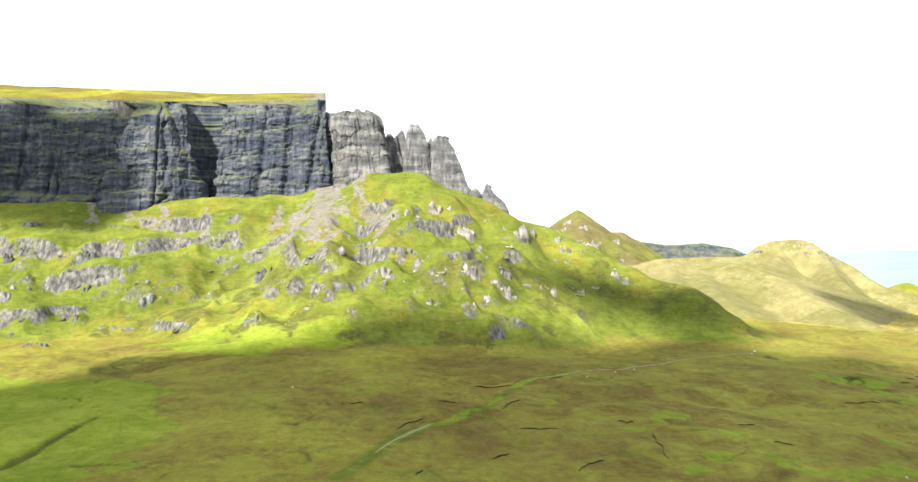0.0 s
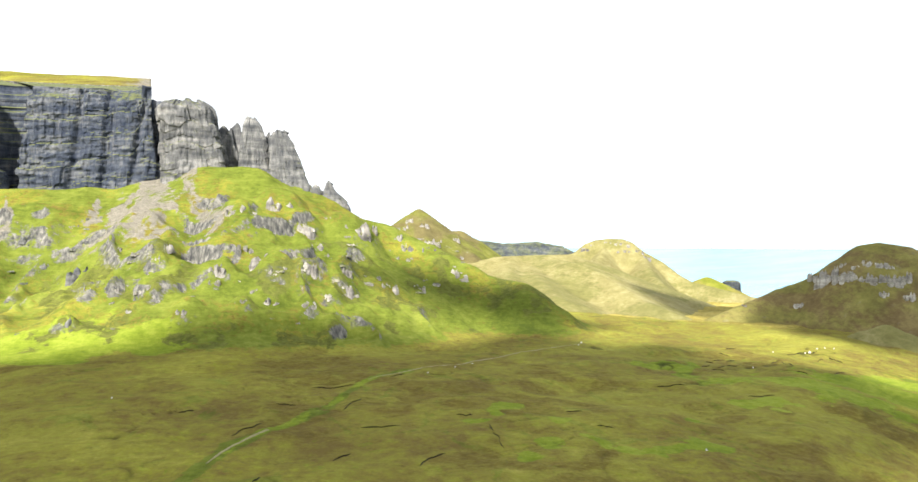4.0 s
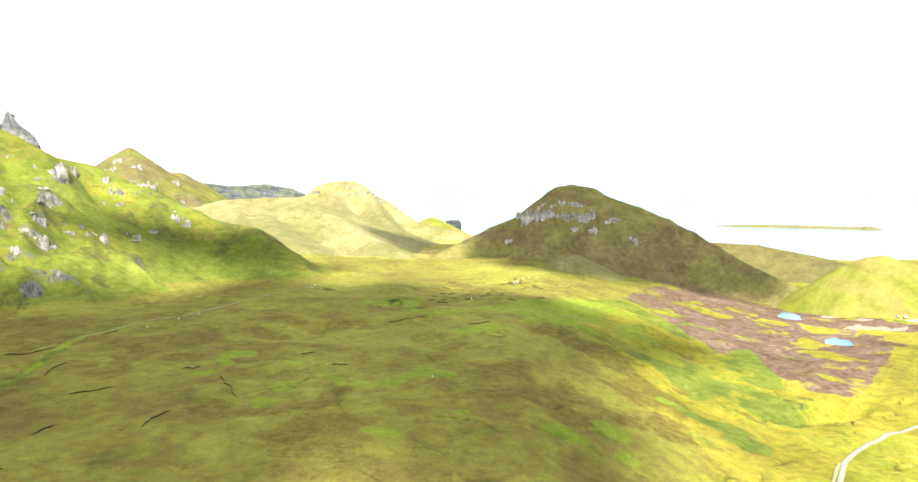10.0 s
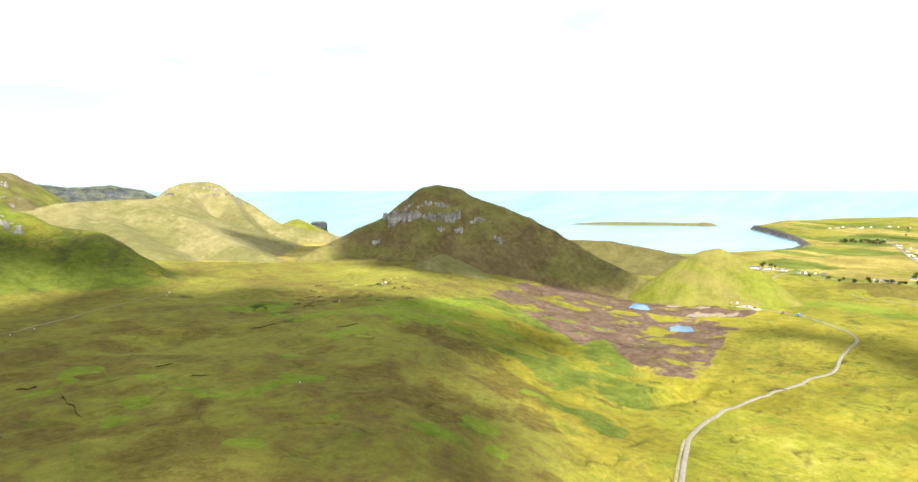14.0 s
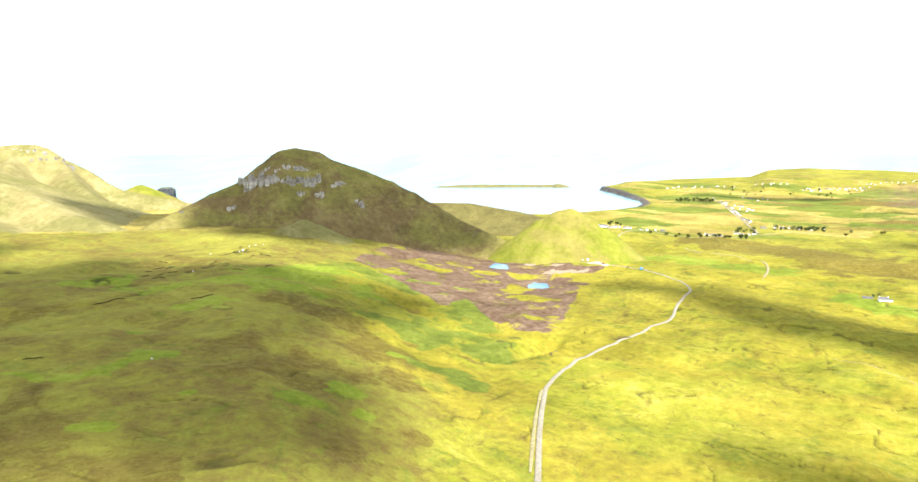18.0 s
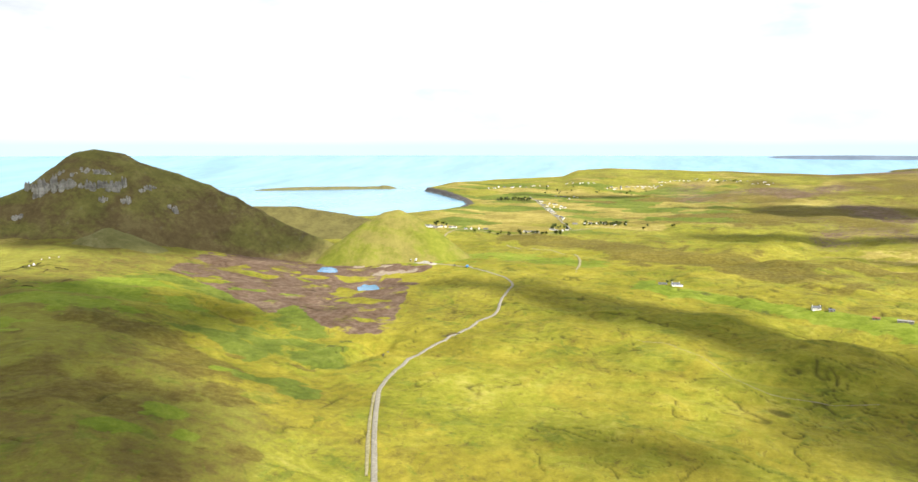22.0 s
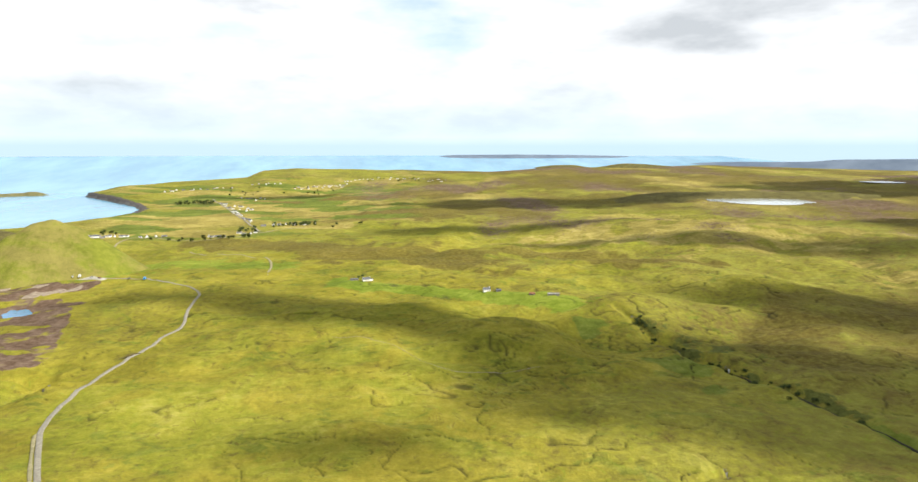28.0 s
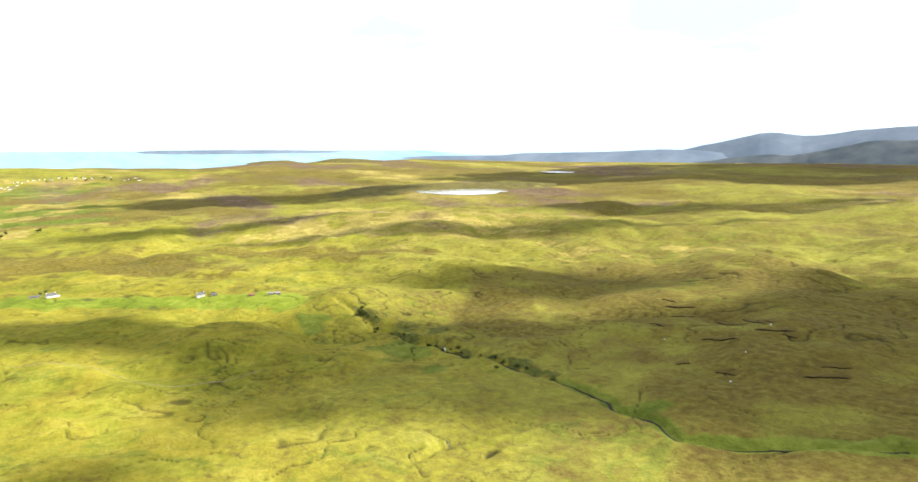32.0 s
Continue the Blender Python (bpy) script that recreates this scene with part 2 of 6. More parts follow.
def scarp_land(x, y):
    """The landslip slope: a smooth steep apron under the cliff, then broken rock ledges, benches and hummocks."""
    az = np.degrees(np.arctan2(x, y))
    wx, wy = x + 14 * fbm(x, y, 110, 2, 61), y + 14 * fbm(x, y, 110, 2, 62)
    up, d, _ = ridge(wx, wy, SCARP, 0.63, 15.0)
    down = d - 25 * fbm(x, y, 200, 2, 63)
    lower = step(down, np.interp(az, [-18, -12], [35, 85]), np.interp(az, [-18, -12], [110, 165])) * step(380 - down, 0, 150)
    rim = 1 - np.abs(fbm(x, y, 62, 2, 14))
    lump = (fbm(x, y, 95, 3, 11) * 9 + rim ** 2 * 13 - 7 + fbm(x, y, 24, 3, 16) * 2.6) * lower
    rill = np.abs(fbm(np.arctan2(x, y) * 900, down * 0.12, 30, 2, 18)) * 2.4 * step(down, 8, 40)
    # a side valley between the benches and the middle hummocks, and two shallower ones
    vale = 0
    for line, wide, deep in VALES:
        q, along = near_line(wx, wy, line)
        vale = vale + deep * np.exp(-(q / wide) ** 2) * np.sin(np.clip(along, 0.02, 0.9) * 3.2)
    h = up + 0.00022 * np.clip(d, 0, 330) ** 2 + lump - rill - vale
    # rock ledges: the slope climbs in steps where the lava beds crop out
    tread = 34.0
    lift = (h + 9 * fbm(x, y, 130, 2, 64)) / tread
    frac = lift - np.floor(lift)
    steps = (np.interp(frac, [0, 0.40, 0.57, 1], [0, 0.18, 0.78, 1.0]) - frac) * tread
    ledge = step(fbm(x, y, 70, 3, 65), np.interp(az, [-20, -12, 12], [-0.02, 0.45, 0.55]), np.interp(az, [-20, -12, 12], [0.22, 0.69, 0.79]))
    return h + steps * ledge * lower


PONDS, BUMPS = [], []     # level waters and rocky hummocks, filled in below


def only(mask, x, y, f, fill):
    """f where the mask holds, fill elsewhere."""
    out = np.full(x.shape, float(fill))
    if mask.any():
        out[mask] = f(x[mask], y[mask])
    return out


def bumps_at(x, y):
    out = np.zeros(x.shape)
    for bx, by, rad, tall in BUMPS:
        m = (np.abs(x - bx) < rad * 1.6) & (np.abs(y - by) < rad * 1.6)
        if m.any():
            d = np.hypot(x[m] - bx, y[m] - by) / rad
            out[m] = np.maximum(out[m], tall * np.clip(1.2 - d * d * 0.8, 0, 1) ** 1.2)
    return out


def land(x, y):
    """Height of the ground sheet."""
    x, y = np.atleast_1d(np.asarray(x, float)), np.atleast_1d(np.asarray(y, float))
    az, r = np.degrees(np.arctan2(x, y)), np.hypot(x, y)
    az = np.where(az < -110, az + 360, az)
    h = base_land(np.where(az > 200, 200 - (az - 200) * 3.0, az), r)
    h = h + fbm(x, y, 420, 3, 3) * np.interp(r, [150, 600, 2000], [2.0, 5.0, 9.0]) + fbm(x, y, 90, 3, 7) * np.interp(r, [150, 600, 1500], [1.1, 2.2, 3.0])
    left = (az < 50) & (r > 350)
    h = smax(only(left, x, y, scarp_land, -500), h, 12.0)
    h = h + only(left, x, y, bumps_at, 0)
    h = h + fbm(x, y, 30, 4, 21) * np.interp(r, [100, 500, 1200], [0.5, 1.1, 1.0]) - np.abs(fbm(x, y, 62, 2, 22)) * np.interp(r, [100, 400, 1500], [0.5, 2.2, 2.5])
    # rolling hummocks of the valley floor
    roll = (az > 82) & (az < 175) & (r > 320) & (r < 2300)
    h = h + only(roll, x, y, lambda a, b: np.abs(fbm(a, b, 190, 2, 23)) * 13 + np.abs(fbm(a, b, 75, 2, 27)) * 4 - 4, 0) * step(az, 84, 100) * step(r, 330, 520) * (1 - step(r, 1500, 2200))
    # the burns' gullies
    for line, wide, deep in BURNS:
        ends = [math.degrees(math.atan2(q[0], q[1])) for q in line]
        m = (az > min(ends) - 6) & (az < max(ends) + 8) & (r < 800)

        def carve(a, b):
            d, t = near_line(a, b, line)
            wid = wide * (1.0 + 0.45 * vnoise(t * 30, t * 0, 3)) * np.interp(t, [0, 0.15, 0.55, 0.7, 1], [0.5, 1.0, 0.7, 0.35, 0.3])
            return deep * np.interp(t, [0, 0.15, 0.5, 0.7, 1], [0.4, 1.0, 0.6, 0.35, 0.3]) * np.exp(-(d / wid) ** 2)
        h = h - only(m, x, y, carve, 0)
    for ring, level in PONDS:
        cx, cy = np.mean(ring, 0)
        reach = np.max(np.hypot(ring[:, 0] - cx, ring[:, 1] - cy)) * 1.6 + 20
        m = np.hypot(x - cx, y - cy) < reach
        w = only(m, x, y, lambda a, b: step(inside(a, b, [tuple(q) for q in ring]), -reach * 0.25, -1.0), 0)
        h = h * (1 - w) + (level - 1.2 * (w > 0.98)) * w
    # the moor climbs to its skyline
    end = np.interp(az, [70, 71.5, 76, 83, 88, 95], [3200, 3450, 3850, 4280, 4620, 4800])
    top = CZ + end * np.tan(np.radians(np.interp(az, SKY_AZ, SKY_EL))) + 2.5 * vnoise(x / 170, y / 170, 12)
    w = step(r, 0.60 * end, 0.95 * end) * step(az, 66, 70)
    h = h * (1 - w) + top * w
    # sea bed and shore
    s = only(r > 1300, x, y, lambda a, b: inside(a, b, COAST), -2000)
    low = 3.0 + np.clip(-s, 0, 300) * np.interp(az, [60, 69, 72, 75, 90], [0.1, 0.12, 0.10, 0.035, 0.02]) + 2 * vnoise(x / 60, y / 60, 9)
    h = np.where(s <= 0, np.maximum(h, np.minimum(low, 16)), h)
    head = (az > 68) & (az < 96) & (r > 2700)
    h = np.where(head & (s <= 0), np.minimum(h, 3 + np.clip(-s, 0, 300) * 1.1 + 3 * vnoise(x / 25, y / 25, 9)), h)
    h = np.where(s > 0, -6.0 - 0.05 * np.clip(s, 0, 200), h)
    # high ground behind the cliff
    rc, top = plateau(az, r)
    top = top + fbm(x, y, 120, 3, 41) * 2.0 * step(r, rc + 60, rc + 160)
    h = np.where((az < -11.6) & (r > rc + 92), np.maximum(h, top), h)
    return h


def ridge_height(x, y, crest, front, round_off=10.0, rough=1.0, seed=0):
    up, d, along = ridge(x, y, crest, front, round_off)
    gull = np.abs(fbm(along + 6 * vnoise(x / 40, y / 40, seed), d * 0.10, 46, 2, seed + 60)) * 2.6 * step(d, 15, 90)
    return up + 0.6 + rough * (fbm(x, y, 90, 3, seed + 50) * 2.2 * step(d, 0, 60) - gull + fbm(x, y, 16, 2, seed + 70) * 0.35)


HILLS = [
    dict(name="domed_hill", crest=[(33.0, -6.2, 1040), (35.5, -5.0, 1075), (38.3, -3.6, 1105), (40.3, -2.8, 1120), (41.2, -2.2, 1128), (42.4, -1.25, 1135), (43.7, -0.25, 1140), (44.7, -0.05, 1142), (46.4, -0.35, 1142), (47.9, -1.15, 1140),
                                   (50.1, -1.88, 1140), (52.3, -2.78, 1138), (54.2, -3.75, 1132), (55.9, -4.75, 1124), (57.0, -5.45, 1115), (59.1, -6.55, 1098), (61.5, -7.6, 1075)], front=0.95, rough=0.9, round_off=12.0, ground="hill",
         label="large domed brown-green moorland hill with a band of pale crags"),
    dict(name="pointed_hill", crest=[(4.8, -0.4, 1480), (6.6, 0.5, 1500), (7.86, 1.0, 1515), (8.55, 2.2, 1520), (9.4, 2.72, 1525), (10.4, 1.95, 1530), (11.7, 0.9, 1540), (13.0, 0.85, 1550), (14.0, 0.3, 1560), (15.2, -0.55, 1570), (16.2, -1.4, 1580), (18, -2.8, 1590)],
         front=0.72, rough=1.3, round_off=6.0, spurs=[[(9.4, 2.5, 1520), (9.9, 0.6, 1430), (10.8, -0.9, 1340)], [(13.0, 0.7, 1548), (13.6, -0.6, 1460), (14.2, -1.6, 1390)]], ground="slope", label="steep pointed green hill beyond the landslip slope"),
    dict(name="knoll_hill", crest=[(14, -1.9, 1620), (18, -1.5, 1660), (21.5, -1.25, 1720), (22.6, -0.95, 1740), (23.2, -0.5, 1752), (23.6, -0.13, 1755), (24.3, 0.10, 1760), (25.5, 0.25, 1762), (26.5, 0.18, 1760), (27.0, 0.0, 1758), (27.5, -0.4, 1752), (27.9, -0.75, 1748), (28.6, -1.1, 1740),
                                   (29.4, -1.55, 1725), (30.9, -2.7, 1695), (31.9, -3.27, 1680), (34.7, -3.9, 1620), (40, -5.2, 1500)], front=0.85, rough=1.2, round_off=4.0, spurs=[[(25.0, -0.5, 1740), (24.3, -2.0, 1580), (25.2, -3.3, 1420), (26.0, -4.3, 1300)], [(28.0, -1.2, 1730), (28.6, -2.5, 1580), (30.0, -3.9, 1420), (32, -5.0, 1300)], [(20, -1.6, 1680), (19.0, -2.3, 1540)]], ground="straw", label="pale grassy hill with a rough knoll on its top"),
    dict(name="grassy_spur", crest=[(11.8, -2.5, 1370), (13.5, -1.9, 1385), (16.1, -1.33, 1400), (19.4, -1.17, 1415), (22.0, -1.12, 1425), (23.6, -1.6, 1430), (25.0, -2.6, 1430)], front=0.36, rough=0.9, round_off=10.0,
         spurs=[[(20.2, -1.6, 1370), (21.4, -1.62, 1340), (23.0, -1.85, 1300), (24.45, -2.6, 1250), (25.9, -3.5, 1200), (28.1, -4.85, 1120), (30.1, -5.65, 1050)], [(17.2, -1.5, 1385), (16.9, -3.0, 1210), (17.6, -4.4, 1060)], [(18.8, -2.2, 1330), (19.6, -3.2, 1180), (20.8, -4.6, 1040)]], ground="straw",
         label="long sunlit spur of pale grass below the knoll"),
    dict(name="green_hill", crest=[(63.0, -7.7, 1055), (65.4, -6.05, 1060), (66.8, -5.3, 1062), (67.7, -5.12, 1065), (68.9, -5.63, 1065), (70.8, -7.13, 1060), (72.6, -8.5, 1050)], front=0.80, rough=0.5, ground="green",
         label="small bright green conical hill beside the ponds"),
    dict(name="low_ridge", crest=[(53, -4.75, 1610), (56.1, -4.67, 1600), (59.2, -4.75, 1580), (62.8, -5.36, 1540), (64.6, -5.85, 1500), (68, -7.1, 1430)], front=0.30, rough=1.0, ground="moor",
         label="low dark ridge above the bay"),
    dict(name="moor_mound", crest=[(43.8, -6.5, 955), (45.2, -5.95, 955), (46.4, -6.45, 955)], front=0.55, rough=0.6, round_off=5.0, ground="straw", label="little rounded mound at the foot of the domed hill"),
    dict(name="coastal_hill", crest=[(31.2, -3.6, 1900), (33, -2.84, 1900), (34.4, -3.5, 1900)], front=0.5, rough=0.6, ground="green", label="small green hill near the far shore"),
    dict(name="dark_headland", crest=[(12.5, 0.0, 2350), (14.8, 0.05, 2350), (16.6, -0.2, 2350), (18.2, -0.12, 2350), (19.3, -0.03, 2350), (20.5, -0.25, 2350), (21.5, -0.4, 2350), (22.6, -0.95, 2350), (25, -2.0, 2350)],
         front=1.1, rough=2.2, round_off=5.0, ground="crag", label="dark cliffed headland in the distance"),
]
for hill in HILLS:
    hill["line"] = crest_of(hill["crest"])


def hill_z(hill, x, y):
    h = ridge_height(x, y, hill["line"], hill["front"], hill.get("round_off", 10.0), hill["rough"], len(hill["crest"]))
    for k, rows in enumerate(hill.get("spurs", ())):
        h = smax(h, ridge_height(x, y, crest_of(rows), hill["front"] * 1.1, 8.0, hill["rough"], 7 + k), 6.0)
    return h


def top_z(x, y, hills=HILLS):
    """Ground or hill, whichever is higher."""
    h = land(x, y)
    for hill in hills:
        h = np.maximum(h, hill_z(hill, x, y))
    return h


RAY_R = np.geomspace(90, 4800, 260)


GRID_AZ = np.concatenate([np.arange(-62, -38, 0.4), np.arange(-38, 162, 0.18), np.arange(162, 298, 3.0)])
GRID_R = np.concatenate([np.geomspace(0.5, 150, 24, endpoint=False), np.geomspace(150, 600, 230, endpoint=False), np.geomspace(600, 1080, 240, endpoint=False), np.geomspace(1080, 1300, 40, endpoint=False), np.geomspace(1300, 4960, 140)])
GRID = {}      # heights of the finished land, filled in below


def fill_grid():
    A, R = np.meshgrid(np.radians(GRID_AZ), GRID_R, indexing="ij")
    X, Y = R * np.sin(A), R * np.cos(A)
    Z = land(X, Y)
    top = Z.copy()
    for hill in HILLS:
        p = np.array(hill["line"])
        m = (X > p[:, 0].min() - 400) & (X < p[:, 0].max() + 400) & (Y > p[:, 1].min() - 400) & (Y < p[:, 1].max() + 400)
        top[m] = np.maximum(top[m], hill_z(hill, X[m], Y[m]))
    GRID.update(X=X, Y=Y, Z=Z, top=top, az=np.degrees(A), r=R)


def sight(az, el):
    """Where the line of sight from the mast top at that bearing and angle meets the land."""
    if GRID:
        i = int(np.clip(np.searchsorted(GRID_AZ, az) - 1, 0, len(GRID_AZ) - 2))
        f = (az - GRID_AZ[i]) / (GRID_AZ[i + 1] - GRID_AZ[i])
        z = GRID["top"][i] * (1 - f) + GRID["top"][i + 1] * f
        over = z - (CZ + GRID_R * math.tan(radians(el)))
        hit = (over > 0) & (GRID_R > 90)
        k = max(int(np.argmax(hit)) if hit.any() else len(z) - 1, 1)
        t = min(max(-over[k - 1] / max(over[k] - over[k - 1], 1e-6), 0), 1)
        d = GRID_R[k - 1] + (GRID_R[k] - GRID_R[k - 1]) * t
        return float(d * math.sin(radians(az))), float(d * math.cos(radians(az))), float(z[k - 1] + (z[k] - z[k - 1]) * t)
    s, c, t = math.sin(radians(az)), math.cos(radians(az)), math.tan(radians(el))
    r = RAY_R
    some = [q for q in HILLS if q["crest"][0][0] - 12 < az < q["crest"][-1][0] + 12]
    for _ in range(2):
        h = top_z(r * s, r * c, some) - (CZ + r * t)
        k = int(np.argmax(h > 0)) if (h > 0).any() else len(r) - 1
        k = max(k, 1)
        a, b, ha, hb = r[k - 1], r[k], h[k - 1], h[k]
        r = np.linspace(a, b, 12)
    d = a + (b - a) * min(max(-ha / max(hb - ha, 1e-6), 0), 1)
    x, y = d * s, d * c
    return float(x), float(y), float(top_z(x, y, some)[0])


# ------------------------------------------------------------------ materials
class Mat:
    """Short hand for building a node material."""

    def __init__(self, name):
        self.m = bpy.data.materials.new(name)
        self.m.use_nodes = True
        self.t = self.m.node_tree
        self.b = self.t.nodes["Principled BSDF"]
        self.pos = self.t.nodes.new("ShaderNodeNewGeometry")

    def node(self, kind):
        return self.t.nodes.new(kind)

    def link(self, a, b):
        self.t.links.new(a, b)

    def noise(self, size, detail=5.0, rough=0.6, stretch=None, distortion=0.0, coord=None):
        n = self.node("ShaderNodeTexNoise")
        n.inputs["Scale"].default_value = 1.0 / size
        n.inputs["Detail"].default_value, n.inputs["Roughness"].default_value, n.inputs["Distortion"].default_value = detail, rough, distortion
        src = coord or self.pos.outputs["Position"]
        if stretch:
            mp = self.node("ShaderNodeMapping")
            mp.inputs["Scale"].default_value = stretch
            self.link(src, mp.inputs["Vector"])
            src = mp.outputs["Vector"]
        self.link(src, n.inputs["Vector"])
        return n.outputs["Fac"]

    def ramp(self, fac, stops):
        r = self.node("ShaderNodeValToRGB")
        e = r.color_ramp.elements
        while len(e) < len(stops):
            e.new(0.5)
        for el, (p, c) in zip(e, stops):
            el.position = p
            el.color = (*c, 1) if len(c) == 3 else c
        self.link(fac, r.inputs["Fac"])
        return r.outputs["Color"]

    def attr(self, name):
        a = self.node("ShaderNodeAttribute")
        a.attribute_name = name
        return a.outputs["Fac"]

    def math(self, op, a, b=None, clamp=False):
        n = self.node("ShaderNodeMath")
        n.operation, n.use_clamp = op, clamp
        for i, v in enumerate((a, b)):
            if v is None:
                continue
            if isinstance(v, (int, float)):
                n.inputs[i].default_value = v
            else:
                self.link(v, n.inputs[i])
        return n.outputs[0]

    def remap(self, v, a, b):
        n = self.node("ShaderNodeMapRange")
        n.interpolation_type = "SMOOTHSTEP"
        self.link(v, n.inputs[0])
        n.inputs[1].default_value, n.inputs[2].default_value = a, b
        return n.outputs[0]

    def mix(self, fac, a, b, blend="MIX"):
        n = self.node("ShaderNodeMix")
        n.data_type, n.blend_type = "RGBA", blend
        for i, v in ((0, fac), (6, a), (7, b)):
            if isinstance(v, (int, float)):
                n.inputs[i].default_value = v
            elif isinstance(v, tuple):
                n.inputs[i].default_value = (*v, 1)
            else:
                self.link(v, n.inputs[i])
        return n.outputs[2]

    def done(self, color, rough=0.9, bump=None, depth=0.3, spec=0.15, metal=0.0):
        if isinstance(color, tuple):
            self.b.inputs["Base Color"].default_value = (*color, 1)
        else:
            self.link(color, self.b.inputs["Base Color"])
        if isinstance(rough, (int, float)):
            self.b.inputs["Roughness"].default_value = rough
        else:
            self.link(rough, self.b.inputs["Roughness"])
        self.b.inputs["Specular IOR Level"].default_value = spec
        self.b.inputs["Metallic"].default_value = metal
        if bump is not None:
            n = self.node("ShaderNodeBump")
            n.inputs["Strength"].default_value, n.inputs["Distance"].default_value = 1.0, depth
            self.link(bump, n.inputs["Height"])
            self.link(n.outputs["Normal"], self.b.inputs["Normal"])
        return self.m


def make_ground():
    g = Mat("moorland")
    broad, mid, fine, grain = g.noise(130, 4), g.noise(26, 5, 0.62, distortion=0.6), g.noise(5.5, 5, 0.65), g.noise(1.3, 3, 0.7)
    streak = g.noise(16, 5, 0.68, stretch=(0.5, 0.5, 3.5), distortion=1.2)
    blend = g.math("ADD", g.math("ADD", g.math("MULTIPLY", mid, 0.24), g.math("MULTIPLY", streak, 0.22)), g.math("ADD", g.math("MULTIPLY", fine, 0.26), g.math("MULTIPLY", broad, 0.28)))
    moor = g.ramp(blend, [(0.413, (0.122, 0.092, 0.028)), (0.463, (0.148, 0.124, 0.030)), (0.500, (0.164, 0.150, 0.030)), (0.543, (0.182, 0.180, 0.032)), (0.624, (0.235, 0.225, 0.048))])
    grass = g.ramp(blend, [(0.413, (0.122, 0.130, 0.015)), (0.481, (0.176, 0.180, 0.020)), (0.543, (0.230, 0.224, 0.028)), (0.624, (0.305, 0.284, 0.062))])
    grass = g.mix(g.math("MULTIPLY", g.remap(g.noise(85, 4, 0.6, distortion=0.8), 0.37, 0.55), g.math("MULTIPLY", g.attr("gold"), 0.5)), grass, g.ramp(blend, [(0.42, (0.180, 0.144, 0.018)), (0.60, (0.310, 0.250, 0.034))]))
    lush = g.ramp(blend, [(0.413, (0.068, 0.090, 0.014)), (0.500, (0.112, 0.138, 0.021)), (0.587, (0.165, 0.188, 0.036))])
    straw = g.ramp(blend, [(0.413, (0.17, 0.14, 0.034)), (0.512, (0.26, 0.215, 0.056)), (0.599, (0.36, 0.305, 0.100))])
    heath = g.ramp(g.math("ADD", g.math("MULTIPLY", mid, 0.45), g.math("MULTIPLY", fine, 0.55)), [(0.36, (0.070, 0.044, 0.026)), (0.46, (0.104, 0.068, 0.046)), (0.55, (0.145, 0.100, 0.074)), (0.64, (0.190, 0.144, 0.096)), (0.72, (0.25, 0.22, 0.07))])
    bracken = g.ramp(fine, [(0.35, (0.054, 0.060, 0.015)), (0.6, (0.102, 0.112, 0.027))])
    scree = g.ramp(g.math("ADD", g.math("MULTIPLY", fine, 0.5), g.math("MULTIPLY", grain, 0.5)), [(0.35, (0.10, 0.09, 0.075)), (0.6, (0.20, 0.185, 0.16)), (0.75, (0.30, 0.28, 0.25))])
    sand = g.ramp(fine, [(0.35, (0.05, 0.045, 0.045)), (0.65, (0.11, 0.10, 0.095))])
    tuft = g.noise(15, 8, 0.74, stretch=(1.0, 1.3, 1.0), distortion=1.6)
    wob = g.math("ADD", g.math("MULTIPLY", g.math("SUBTRACT", tuft, 0.5), 1.6), g.math("MULTIPLY", g.math("SUBTRACT", fine, 0.5), 0.9))

    def cover(name, edge=0.5):
        return g.remap(g.math("ADD", g.attr(name), wob), edge - 0.12, edge + 0.12)
    col = g.mix(g.remap(g.math("ADD", g.attr("dry"), wob), 0.1, 0.9), moor, grass)
    # ragged patches of bog grass, of dark heath and of bleached tussocks
    bog = g.noise(44, 7, 0.68, stretch=(1.0, 0.8, 1.0), distortion=1.4)
    dark = g.noise(37, 7, 0.70, stretch=(0.9, 1.2, 1.0), distortion=0.8)
    heath_brown = g.ramp(fine, [(0.36, (0.068, 0.048, 0.013)), (0.5, (0.106, 0.081, 0.020)), (0.66, (0.150, 0.122, 0.031))])
    col = g.mix(g.math("MULTIPLY", g.remap(dark, 0.57, 0.66), 0.45), col, heath_brown)
    col = g.mix(g.math("MULTIPLY", g.remap(bog, 0.57, 0.62), 0.6), col, lush)
    meadow = g.ramp(blend, [(0.413, (0.100, 0.136, 0.014)), (0.500, (0.152, 0.194, 0.021)), (0.587, (0.210, 0.248, 0.036))])
    col = g.mix(g.math("MULTIPLY", g.remap(tuft, 0.585, 0.625), 0.5), col, meadow)
    col = g.mix(g.math("MULTIPLY", g.remap(tuft, 0.425, 0.385), 0.5), col, heath_brown)
    col = g.mix(g.math("MULTIPLY", g.remap(g.noise(3.2, 4, 0.7), 0.62, 0.70), 0.5), col, straw)
    col = g.mix(cover("straw"), col, straw)
    col = g.mix(g.math("MULTIPLY", cover("brown"), 0.75), col, heath_brown)
    col = g.mix(cover("lush"), col, lush)
    col = g.mix(cover("meadow"), col, meadow)
    col = g.mix(g.math("MULTIPLY", cover("heather"), g.remap(g.noise(38, 6, 0.62, distortion=0.6), 0.66, 0.56)), col, heath)
    col = g.mix(cover("bracken"), col, bracken)
